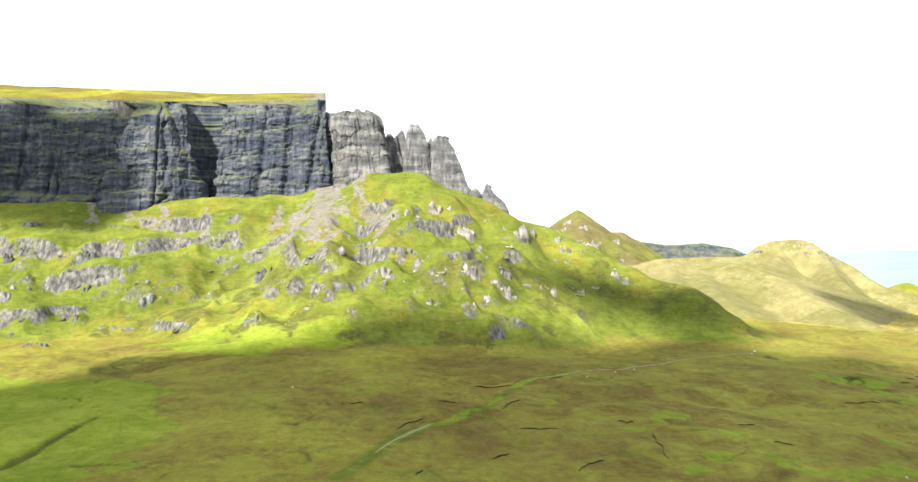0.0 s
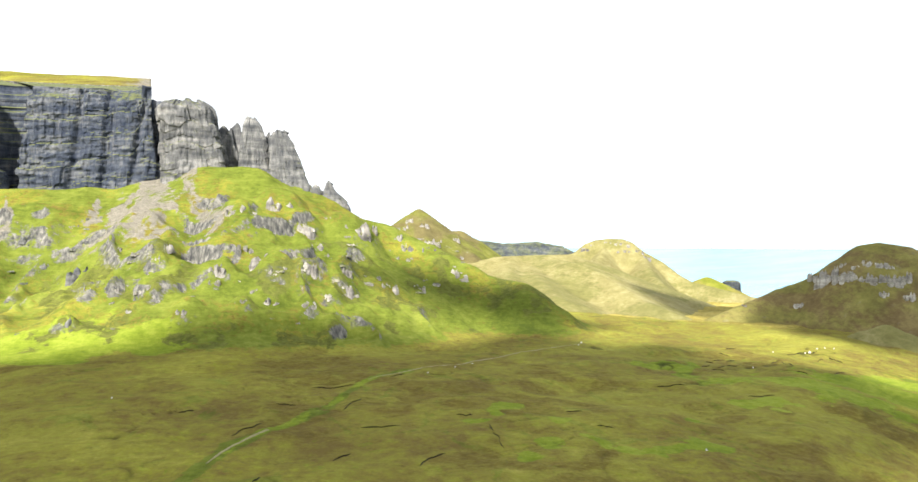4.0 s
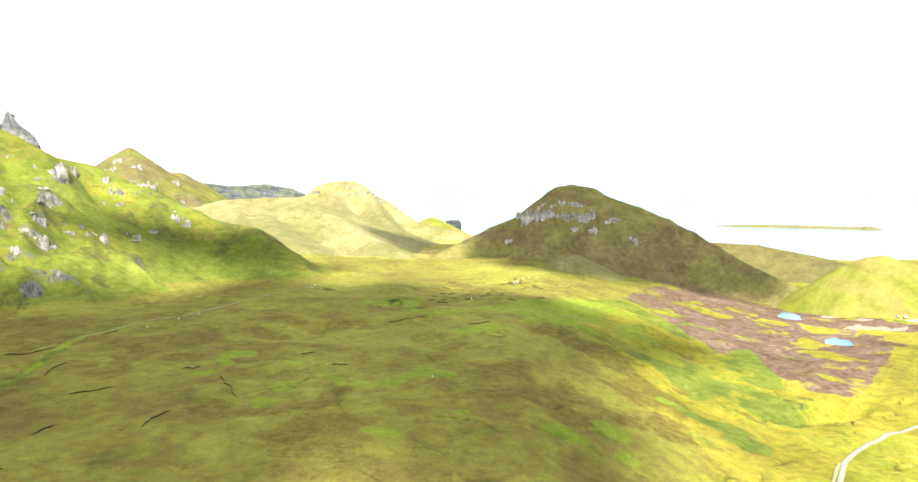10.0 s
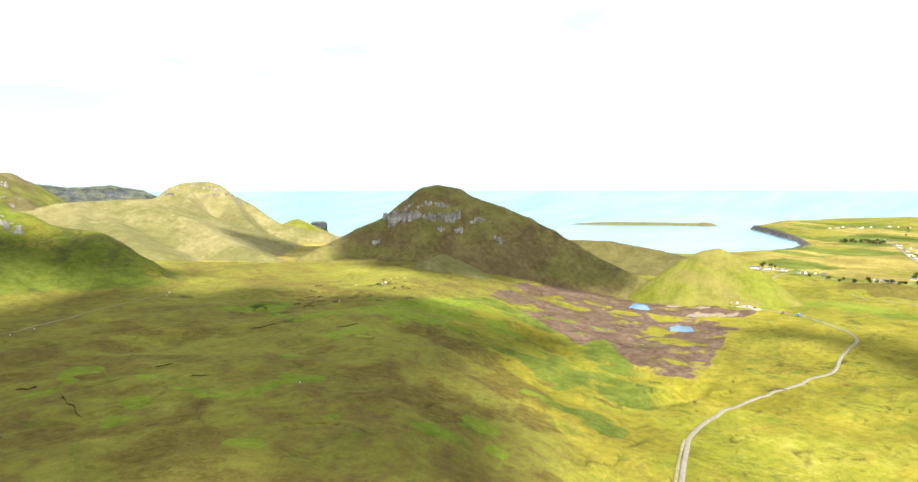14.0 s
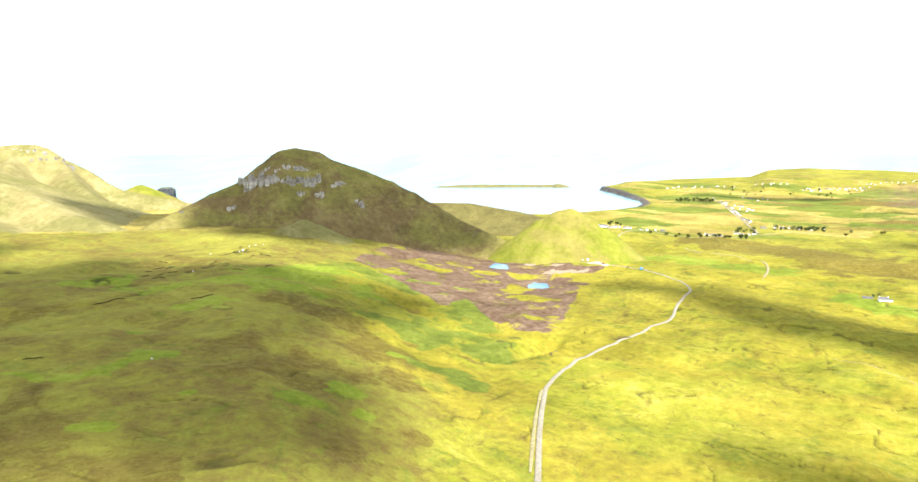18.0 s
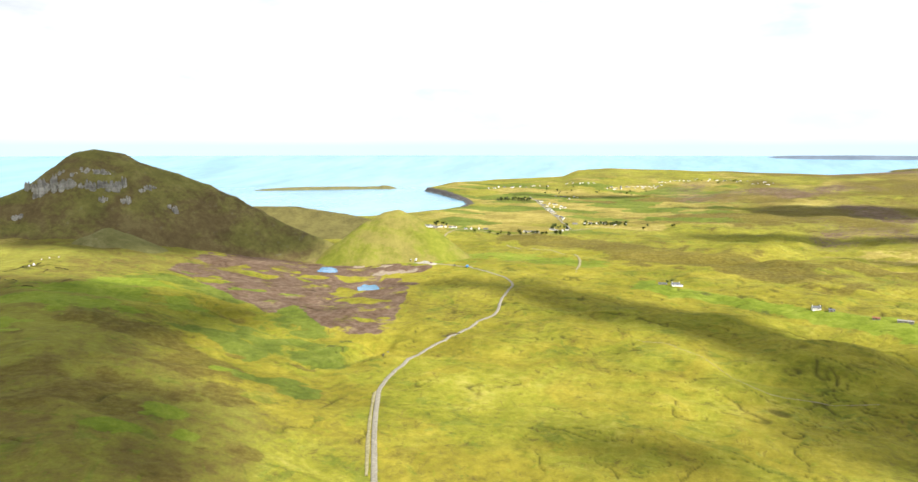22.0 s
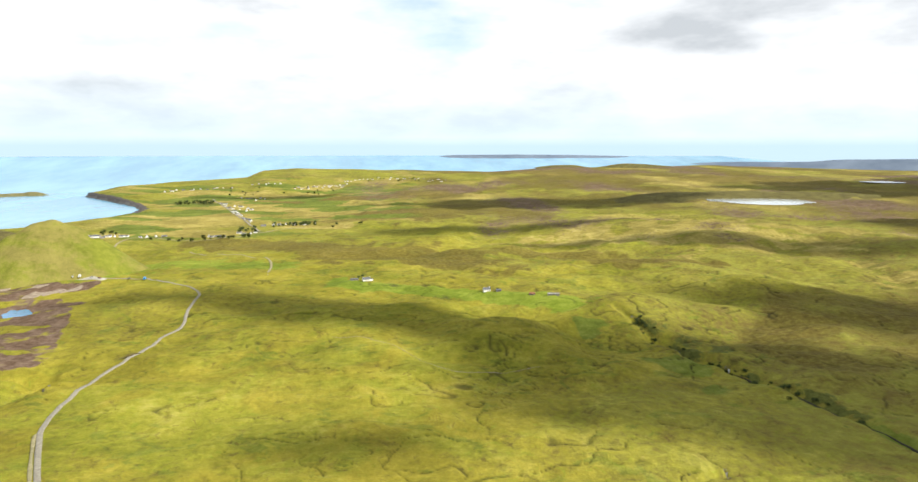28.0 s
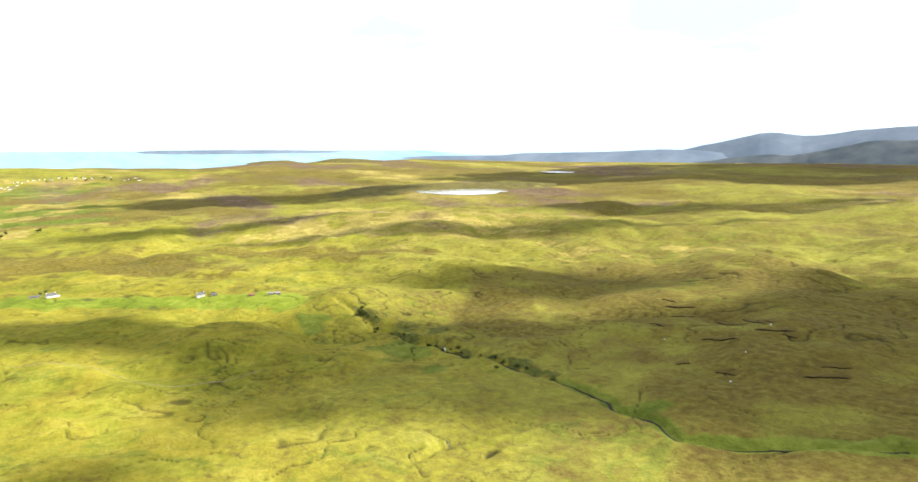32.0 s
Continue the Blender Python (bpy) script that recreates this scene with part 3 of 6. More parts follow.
    col = g.mix(cover("scree"), col, scree)
    col = g.mix(cover("shingle"), col, sand)
    sep = g.node("ShaderNodeSeparateXYZ")
    g.link(g.pos.outputs["True Normal"], sep.inputs[0])
    stone = g.ramp(g.noise(4.0, 5, 0.65, stretch=(1, 1, 0.3)), [(0.35, (0.045, 0.046, 0.050)), (0.5, (0.11, 0.108, 0.105)), (0.68, (0.24, 0.23, 0.215))])
    steep = g.remap(g.math("ADD", sep.outputs["Z"], g.math("MULTIPLY", g.math("SUBTRACT", fine, 0.5), 0.5)), 0.60, 0.46)
    col = g.mix(steep, col, stone)
    col = g.mix(g.math("MULTIPLY", g.attr("crack"), 0.85), col, (0.022, 0.020, 0.010))
    col = g.mix(0.4, col, g.ramp(broad, [(0.3, (0.72, 0.74, 0.66)), (0.7, (1.22, 1.18, 1.1))]), "MULTIPLY")
    col = g.mix(0.32, col, g.ramp(grain, [(0.3, (0.6, 0.6, 0.58)), (0.7, (1.3, 1.3, 1.25))]), "MULTIPLY")
    bump = g.math("ADD", g.math("MULTIPLY", fine, 1.0), g.math("ADD", g.math("MULTIPLY", grain, 0.4), g.math("MULTIPLY", mid, 0.9)))
    return g.done(col, 0.95, bump, 1.15, spec=0.06)


def make_hill(name, stops, rockiness=0.0, second=None, depth=0.9):
    """Turf of a hillside: broad patches of two growths, runnels and grain."""
    g = Mat(name)
    mid, fine, grain = g.noise(30, 5, 0.6, distortion=0.5), g.noise(7, 5, 0.65), g.noise(1.6, 3)
    streak = g.noise(26, 4, 0.6, stretch=(1, 1, 0.16))
    f = g.math("ADD", g.math("MULTIPLY", mid, 0.4), g.math("ADD", g.math("MULTIPLY", fine, 0.30), g.math("MULTIPLY", streak, 0.30)))
    col = g.ramp(f, stops)
    if second:
        patch_n = g.math("ADD", g.math("MULTIPLY", g.noise(120, 5, 0.58, stretch=(1, 1, 1.8), distortion=0.6), 0.8), g.math("MULTIPLY", fine, 0.2))
        col = g.mix(g.remap(patch_n, 0.44, 0.57), col, g.ramp(f, second))
    if rockiness:
        rock = g.ramp(fine, [(0.35, (0.10, 0.09, 0.08)), (0.65, (0.27, 0.25, 0.22))])
        col = g.mix(g.math("MULTIPLY", g.remap(g.noise(18, 6, 0.7), 0.60, 0.68), rockiness), col, rock)
    col = g.mix(0.35, col, g.ramp(grain, [(0.3, (0.65, 0.65, 0.62)), (0.7, (1.25, 1.25, 1.2))]), "MULTIPLY")
    return g.done(col, 0.95, g.math("ADD", g.math("MULTIPLY", fine, 1.0), g.math("MULTIPLY", mid, 1.2)), depth, spec=0.06)


def make_rock(name, dark, mid_c, light, moss=0.5):
    g = Mat(name)
    col_n = g.noise(5.0, 5, 0.65, stretch=(1, 1, 0.16))
    bed = g.noise(9.0, 4, 0.6, stretch=(0.15, 0.15, 1.0))
    blot, grain = g.noise(22, 4), g.noise(1.2, 4, 0.7)
    f = g.math("ADD", g.math("MULTIPLY", col_n, 0.34), g.math("ADD", g.math("MULTIPLY", bed, 0.42), g.math("MULTIPLY", blot, 0.24)))
    col = g.ramp(f, [(0.38, dark), (0.50, mid_c), (0.62, light)])
    col = g.mix(0.6, col, g.ramp(grain, [(0.3, (0.6, 0.6, 0.6)), (0.7, (1.3, 1.3, 1.3))]), "MULTIPLY")
    sep = g.node("ShaderNodeSeparateXYZ")
    g.link(g.pos.outputs["Normal"], sep.inputs[0])
    flat = g.remap(g.math("ADD", sep.outputs["Z"], g.math("MULTIPLY", g.math("SUBTRACT", blot, 0.5), 0.9)), 0.55, 0.85)
    green = g.ramp(grain, [(0.3, (0.07, 0.085, 0.015)), (0.7, (0.17, 0.18, 0.03))])
    col = g.mix(g.math("MULTIPLY", flat, moss), col, green)
    return g.done(col, 0.92, g.math("ADD", g.math("MULTIPLY", col_n, 1.2), g.math("MULTIPLY", grain, 0.4)), 1.5, spec=0.15)


def make_plain(name, a, b, size=1.0, rough=0.8, bump=0.05, spec=0.2, metal=0.0):
    g = Mat(name)
    n = g.noise(size, 5, 0.65)
    return g.done(g.ramp(n, [(0.35, a), (0.65, b)]), rough, n, bump, spec, metal)


def make_water(name, deep, shallow, rough, wave):
    g = Mat(name)
    big, rip = g.noise(220, 4, 0.6, stretch=(0.35, 1, 1)), g.noise(wave, 4, 0.6)
    return g.done(g.ramp(big, [(0.35, deep), (0.65, shallow)]), rough, rip, 0.12, spec=0.5)


M_GROUND = make_ground()
M_HILL = make_hill("hill_turf", [(0.40, (0.092, 0.066, 0.032)), (0.5, (0.130, 0.098, 0.044)), (0.60, (0.172, 0.138, 0.060))], 0.25, [(0.40, (0.112, 0.104, 0.034)), (0.52, (0.160, 0.148, 0.044)), (0.64, (0.215, 0.195, 0.068))])
M_MOOR_HILL = make_hill("moor_turf", [(0.38, (0.066, 0.055, 0.022)), (0.5, (0.104, 0.092, 0.032)), (0.66, (0.150, 0.136, 0.046))])
M_STRAW = make_hill("pale_turf", [(0.38, (0.112, 0.108, 0.038)), (0.50, (0.150, 0.142, 0.052)), (0.64, (0.200, 0.186, 0.078))], 0.12, [(0.38, (0.150, 0.132, 0.054)), (0.52, (0.205, 0.184, 0.080)), (0.64, (0.265, 0.240, 0.120))], 1.2)
M_GREEN = make_hill("green_turf", [(0.36, (0.100, 0.112, 0.016)), (0.52, (0.160, 0.172, 0.024)), (0.68, (0.23, 0.225, 0.046))], 0.0, [(0.38, (0.130, 0.118, 0.030)), (0.62, (0.22, 0.195, 0.055))])
M_SLOPE = make_hill("steep_turf", [(0.36, (0.070, 0.074, 0.018)), (0.5, (0.115, 0.120, 0.026)), (0.64, (0.170, 0.170, 0.042))], 0.5, [(0.38, (0.085, 0.070, 0.030)), (0.62, (0.150, 0.130, 0.055))])
# dark basalt, with the blue of the cliff's shade mixed into its tones
M_SHADED_ROCK = make_rock("basalt", (0.017, 0.024, 0.042), (0.054, 0.063, 0.084), (0.150, 0.154, 0.162), 0.6)
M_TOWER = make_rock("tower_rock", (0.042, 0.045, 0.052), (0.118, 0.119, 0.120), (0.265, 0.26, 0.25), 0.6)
M_PALE_ROCK = make_rock("weathered_rock", (0.075, 0.070, 0.066), (0.20, 0.188, 0.172), (0.42, 0.395, 0.36), 0.7)
# pale crag rock, its colour lightened further to offset the domed hill's shade
M_BRIGHT_ROCK = make_rock("brightened_pale_rock", (0.14, 0.132, 0.122), (0.32, 0.305, 0.28), (0.55, 0.53, 0.49), 0.4)
M_CRAG = make_rock("dark_crag", (0.020, 0.024, 0.032), (0.05, 0.058, 0.070), (0.12, 0.125, 0.13), 0.4)
M_SEA = make_water("sea_water", (0.09, 0.25, 0.38), (0.15, 0.35, 0.48), 0.22, 14)
GROUND_OF = {"hill": M_HILL, "straw": M_STRAW, "green": M_GREEN, "crag": M_CRAG, "slope": M_SLOPE, "moor": M_MOOR_HILL}


# ------------------------------------------------------------------ mesh tools
def mesh_from(name, verts, faces, mat, smooth=True):
    """A mesh from arrays of points and of quads or triangles."""
    me = bpy.data.meshes.new(name)
    verts = np.asarray(verts, np.float32)
    faces = np.asarray(faces, np.int32)
    n, k = faces.shape
    me.vertices.add(len(verts))
    me.vertices.foreach_set("co", verts.ravel())
    me.loops.add(n * k)
    me.loops.foreach_set("vertex_index", faces.ravel())
    me.polygons.add(n)
    me.polygons.foreach_set("loop_start", np.arange(0, n * k, k, dtype=np.int32))
    me.polygons.foreach_set("use_smooth", np.full(n, smooth))
    me.materials.append(mat)
    me.update(calc_edges=True)
    return me


def grid_faces(nu, nv, wrap=False):
    """Quads of a grid stored u-major; u may wrap round."""
    u, v = np.meshgrid(np.arange(nu if wrap else nu - 1), np.arange(nv - 1), indexing="ij")
    a = (u * nv + v).ravel()
    b = (((u + 1) % nu) * nv + v).ravel()
    return np.stack([a, b, b + 1, a + 1], 1)


def part(name, data, parent, label=""):
    """Links mesh data as one part under a thing."""
    ob = new(name, data)
    ob.parent = parent
    return tagged(ob, label) if label else ob


# ------------------------------------------------------------------ ground sheet
def soft_spots(x, y, spots, seed, ragged=0.5):
    """Soft-edged spots (x, y, radius) with ragged outlines."""
    nx, ny = fbm(x, y, 40, 3, seed), fbm(x, y, 40, 3, seed + 9)
    out = np.zeros(np.shape(x))
    for sx, sy, rad in spots:
        d = np.hypot(x - sx + nx * rad * ragged, y - sy + ny * rad * ragged)
        out = np.maximum(out, 1 - step(d, rad * 0.5, rad * 1.3))
    return out


def soft_line(x, y, pts, wide, seed):
    d = near_line(x, y, pts)[0]
    return 1 - step(d * (1 + 0.5 * fbm(x, y, 30, 3, seed)), wide * 0.5, wide * 1.4)


def on_land(rows):
    return [sight(*q) for q in rows]


HEATH = on_land([(66.0, -15.6), (64.2, -15.4), (61.3, -14.6), (58.9, -12.8), (56.7, -13.2), (51.9, -10.7), (48.7, -9.2), (50.0, -8.4), (54.2, -8.2), (59.2, -8.2), (64.4, -8.5),
                 (67.3, -9.3), (69.8, -9.9), (68.8, -11.55), (67.5, -13.9)])
BURN_MOOR = curve(on_land([(-10.6, -18.8), (-7.7, -17.2), (-5.2, -15.9), (-0.7, -14.6), (2.7, -13.1), (5.2, -11.5), (12.0, -10.4), (18, -9.3), (23.2, -8.5)]), 6)


def build_ground():
    az, r = GRID_AZ, GRID_R
    X, Y, Z, AZ, R = GRID["X"], GRID["Y"], GRID["Z"], GRID["az"], GRID["r"]
    # winding drainage cracks in the peat
    n = fbm(X, Y, 95, 3, 91)
    gate = step(fbm(X, Y, 70, 2, 95), 0.05, 0.4)
    wide = 0.009 + 0.000012 * R
    crack = np.exp(-(n / wide) ** 2) * gate * np.interp(AZ, [40, 60], [0.25, 0.9])
    n2 = fbm(X, Y, 38, 2, 97)
    crack = np.maximum(crack, np.exp(-(n2 / 0.03) ** 2) * step(fbm(X, Y, 50, 2, 98), 0.35, 0.6) * 0.8)
    # thin runnels down the grass of the valley
    n3 = fbm(X, Y, 58, 3, 191)
    crack = np.maximum(crack, np.exp(-(n3 / (0.012 + 0.00002 * R)) ** 2) * step(fbm(X, Y, 120, 2, 192), -0.45, -0.05) * np.interp(AZ, [58, 72, 105, 115], [0.0, 0.7, 0.8, 1.0]) * step(R, 200, 300))
    # terraces trodden along the slopes of the grassy brow
    tread = soft_spots(X, Y, [sight(a, e)[:2] + (rad,) for a, e, rad in [(106.5, -15.2, 26), (111.5, -16.0, 28), (115.0, -17.0, 24), (119, -18.5, 24), (100, -15.0, 20)]], 193, 0.7)
    crack = np.maximum(crack, 0.40 * tread * step(np.sin((Z + 0.8 * fbm(X, Y, 25, 2, 194)) * 4.2), 0.35, 0.9))
    rise = near_slope(X, Y)
    crack = crack * step(R, 150, 250) * (1 - step(rise, -14, -4)) * step(1100 - R, 0, 300)
    ditch = near_line(X, Y, [sight(*q)[:2] for q in [(-34.8, -15.42), (-32.7, -14.6), (-30.3, -13.33), (-28.8, -12.77)]])[0]
    crack = np.maximum(crack, (1 - step(ditch + 1.5 * fbm(X, Y, 14, 2, 94), 0.8, 3.2)) * 0.8)
    for hx, hy, rad in [sight(36.4, -9.5)[:2] + (55,), sight(40.5, -8.4)[:2] + (50,), sight(30, -10.2)[:2] + (40,)]:
        hags = np.exp(-(fbm(X, Y, 20, 2, 99) / 0.12) ** 2) * (1 - step(np.hypot(X - hx, Y - hy), rad * 0.4, rad))
        crack = np.maximum(crack, hags * 0.9)
    Z = Z - 1.3 * crack
    me = mesh_from("ground", np.stack([X, Y, Z], -1).reshape(-1, 3), grid_faces(len(az), len(r), True)[:, ::-1], M_GROUND)
    n1 = fbm(X, Y, 150, 3, 81)
    plat = ((AZ < -11.3) & (Z > CZ + 120)).astype(float)
    slope = step(rise, -16, 4) * (AZ < 24) * (1 - plat)
    valley = step(AZ + 5 * n1, 46, 54) * np.interp(AZ, [92, 112, 126, 133], [1.0, 0.76, 0.55, 0.15]) * (1 - 0.75 * step(AZ + 5 * n1 - (R - 400) * 0.012, 128, 136) * (1 - step(R, 900, 1500)))
    far_v = step(R + 300 * n1, 1100, 1700) * step(AZ, 60, 75)
    cover = {"crack": np.clip(crack, 0, 1), "gold": np.clip(valley * (1.25 - 0.25 * step(R, 450, 620) - 0.8 * step(R, 900, 1700)), 0, 1.5)}
    cover["dry"] = np.clip(np.maximum(valley * (0.85 - 0.35 * step(R, 1000, 1900)) + 0.25 * n1, np.maximum(slope * 0.5, plat * np.clip(0.4 + 0.5 * fbm(X, Y, 60, 3, 96), 0, 1))), 0, 1)
    # bright grass
    lush = soft_spots(X, Y, [sight(a, e)[:2] + (rad,) for a, e, rad in [(16.4, -13.8, 12), (21.2, -16.6, 9), (20.1, -17.7, 8), (22.4, -15.0, 9), (24.7, -15.9, 8), (27.3, -16.1, 9), (29.5, -16.3, 10), (31.5, -15.9, 10), (33.2, -15.6, 11), (32.4, -14.2, 9), (29.6, -20.4, 7), (37.0, -19.4, 5), (52.4, -17.2, 8),
                                                                        (48.0, -20.2, 13), (45.9, -21.4, 10), (50.0, -22.6, 9), (14.0, -14.6, 8), (30.9, -10.3, 26), (37, -12.5, 18), (42.6, -9.9, 40), (46.0, -10.4, 45)]], 201, 1.3) * 0.95
    bright = lush
    cover["meadow"] = np.maximum(soft_spots(X, Y, [sight(a, e)[:2] + (rad,) for a, e, rad in [(41.6, -10.9, 50), (44.5, -10.3, 34), (58.5, -11.9, 16)]], 223, 0.9) * 0.8, soft_spots(X, Y, [sight(a, e)[:2] + (rad,) for a, e, rad in [(-21.2, -7.9, 40), (-16.7, -7.7, 45), (-12.5, -7.9, 40), (-33, -11.4, 70), (-31.2, -14.2, 55), (-35, -15.6, 70), (-38, -11, 90), (-19, -7.6, 40), (-14.5, -7.7, 36)]], 203, 0.4) * 1.15)
    lush = np.maximum(lush, soft_spots(X, Y, [sight(a, e)[:2] + (rad,) for a, e, rad in [(49.9, -10.1, 50), (53.6, -11.3, 40), (57.0, -12.2, 35), (59.5, -14.0, 40), (56, -15.5, 40), (62.2, -17.2, 30), (58, -19.5, 28),
                                                                        (117.5, -16.9, 22), (120.5, -18.7, 14), (110.5, -15.2, 16), (140, -21.0, 12)]], 205, 0.8) * 0.8)
    lush = np.maximum(lush, soft_line(X, Y, BURN_MOOR[:34], 5.0, 207) * 0.7)
    cover["meadow"] = np.maximum(cover["meadow"], np.maximum(1.0 * bright, 0.75 * soft_line(X, Y, BURN_MOOR[:34], 3.0, 208) * np.clip(0.5 + 1.0 * fbm(X, Y, 26, 2, 209), 0, 1)))
    cover["meadow"] = np.maximum(cover["meadow"], 0.95 * soft_line(X, Y, [q[:2] for q in on_land([(89, -11.1), (91.6, -11.6), (95.8, -12.0), (101.0, -12.4), (105.8, -12.5), (108, -12.6)])], 20, 209))
    cover["meadow"] = np.maximum(cover["meadow"], 0.62 * soft_line(X, Y, [q[:2] for q in on_land([(72.0, -8.6), (75, -8.9), (78, -9.1), (81, -9.4), (83.5, -9.7)])], 45, 210))
    lush = np.maximum(lush, 0.8 * soft_line(X, Y, BURN[7:], 8, 216))
    lush = np.maximum(lush, slope * np.clip(0.66 + 0.22 * fbm(X, Y, 45, 3, 89), 0, 0.85))
    # crofts near the village: strips of different grass
    ca, sa = math.cos(0.5), math.sin(0.5)
    strip = hash2(np.floor((X * ca - Y * sa) / 75), np.floor((X * sa + Y * ca) / 190), 5)
    zone = step(R, 1350, 1600) * step(AZ, 69, 73) * (1 - step(AZ, 92, 100)) * (1 - step(R, 3300, 3800))
    lush = np.maximum(lush, zone * (strip > 0.62) * 0.8)
    cover["lush"] = lush
    straw = np.maximum(zone * (strip < 0.3) * 0.85, far_v * np.clip(0.26 + 0.6 * fbm(X * 0.6, Y * 1.6, 260, 3, 83), 0, 0.75))
    straw = np.maximum(straw, soft_spots(X, Y, [sight(a, e)[:2] + (rad,) for a, e, rad in [(125, -7.0, 150), (118, -6.2, 160), (112, -7.2, 150), (142, -8.5, 60), (133, -9.2, 40)]], 211, 0.8) * 0.75)
    straw = np.maximum(straw, step(AZ, 18, 28) * (1 - step(AZ, 36, 44)) * step(R + 60 * n1, 900, 1050) * 0.9)
    cover["straw"] = straw
    hd = inside(X, Y, [q[:2] for q in HEATH])
    cover["heather"] = np.clip(0.5 + (hd + 5 * fbm(X, Y, 30, 3, 86) + 12 * fbm(X, Y, 60, 3, 88) * step(R, 680, 800)) / 7.0, 0, 1) * np.clip(1.0 - 0.8 * step(fbm(X, Y, 52, 3, 85), 0.25, 0.5), 0, 1)
    cover["heather"] = np.maximum(cover["heather"], far_v * step(AZ, 84, 94) * np.clip(0.36 + 0.5 * fbm(X * 0.5, Y * 1.3, 300, 3, 87), 0, 0.6))
    brown = soft_spots(X, Y, [sight(a, e)[:2] + (rad,) for a, e, rad in [(46.3, -13.6, 30), (48.5, -15.2, 34), (49.5, -16.6, 30), (51.4, -19.0, 26), (54.9, -16.7, 10), (60.0, -18.3, 9), (53.6, -24.0, 9), (59.9, -14.3, 9), (53.8, -13.6, 14),
                                                                         (44.5, -18.2, 28), (-27.4, -10.3, 22), (-24.6, -9.5, 24), (-22, -9.0, 20), (-12.5, -7.5, 20), (-8.6, -7.4, 22), (-5.2, -7.3, 20)]], 221, 0.9) * 0.72
    brown = np.maximum(brown, soft_spots(X, Y, [sight(a, e)[:2] + (rad,) for a, e, rad in [(22, -10.7, 60), (20.4, -13.2, 40), (23.0, -18.0, 22), (26.5, -21.4, 26), (21.4, -20.6, 26), (39.1, -12.9, 22), (44.9, -12.2, 20), (34.2, -13.8, 14), (36.1, -9.3, 50),
                                                                         (39.3, -15.4, 16), (47.3, -24.6, 10), (10, -12.5, 60), (2, -10.8, 70), (14, -18, 30), (31, -24, 26), (0, -15, 40)]], 231, 0.8) * 0.62)
    # dark moor beyond the green rise
    brown = np.maximum(brown, 0.8 * soft_line(X, Y, [q[:2] for q in on_land([(79, -7.5), (82, -7.7), (86, -8.1), (90, -8.7), (94.5, -9.2), (99, -9.5)])], 85, 232))
    brown = np.maximum(brown, step(AZ + 3 * n1 - np.interp(R, [330, 370, 430, 505, 545, 640, 900], [142, 137, 132, 124, 119.5, 117, 128]), 0.5, 5) * (1 - step(R, 750, 1000)) * np.clip(0.68 + 0.35 * fbm(X, Y, 60, 3, 92), 0.1, 0.95))
    brown = np.maximum(brown, far_v * step(AZ, 88, 100) * np.clip(0.52 + 0.6 * fbm(X * 0.5, Y * 1.3, 240, 3, 93), 0, 0.85))
    belt = [[(92.5, -5.6), (97, -5.3), (101, -4.7), (106, -4.3), (111, -4.1), (117, -4.0)], [(104, -8.6), (108, -8.9), (112, -9.2), (117, -9.0)], [(86, -4.3), (92, -3.9), (97, -3.6), (102, -3.4)]]
    for k, row in enumerate(belt):
        brown = np.maximum(brown, soft_line(X, Y, [q[:2] for q in on_land(row)], (150, 45, 160)[k], 225 + k) * 0.85)
    cover["brown"] = np.maximum(brown, plat * np.clip(0.5 + 0.4 * fbm(X, Y, 50, 3, 100), 0, 0.8))
    gully = soft_line(X, Y, BURN[2:8], 11, 213)
    brack = gully * np.clip(0.46 + 0.7 * fbm(X, Y, 14, 3, 214), 0, 0.8)
    brack = np.maximum(brack, soft_spots(X, Y, [sight(a, e)[:2] + (rad,) for a, e, rad in [(115.5, -14.9, 14), (118.0, -15.4, 16), (120.0, -15.9, 14), (76.8, -4.3, 90), (78.3, -4.4, 60), (93.2, -11.5, 9), (98, -12.3, 12),
                                                                         (62.0, -16.6, 10), (63.2, -16.2, 9), (-27.5, -9.4, 22), (-25, -9.0, 22)]], 215, 0.9) * 0.55)
    brack = np.maximum(brack, slope * np.clip(0.9 * fbm(X, Y, 26, 3, 87) + 0.08, 0, 0.6) * step(820 - R + 60 * n1 + np.interp(AZ, [-10, 8], [0, 120]), -60, 60))
    cover["bracken"] = brack
    scree = np.zeros_like(X)
    for line, wide in (([(-11.0, 5.0), (-11.9, 3.4), (-12.4, 1.3)], 36), ([(-13.0, 3.6), (-14.0, 1.6)], 14), ([(-10.1, 5.4), (-8.9, 3.7), (-7.2, 1.4)], 12), ([(-21.1, 3.1), (-21.0, 2.0), (-21.2, 0.7)], 8),
                       ([(-27.8, 3.4), (-26.4, 1.9), (-23.0, 1.4)], 9), ([(-15.3, 3.2), (-15.8, 1.5)], 11), ([(-24.5, 3.0), (-24, 2.2)], 6), ([(-29.5, 3.2), (-29.0, 1.6)], 6)):
        d, along = near_line(X, Y, [q[:2] for q in on_land(line)])
        w = wide * (0.25 + 0.75 * along)
        scree = np.maximum(scree, (1 - step(d * (1 + 0.5 * fbm(X, Y, 14, 3, 217)), w * 0.4, w * 1.5)) * (0.85 + 0.4 * fbm(X, Y, 9, 2, 218)))
    cover["scree"] = np.clip(scree, 0, 1) * 0.85
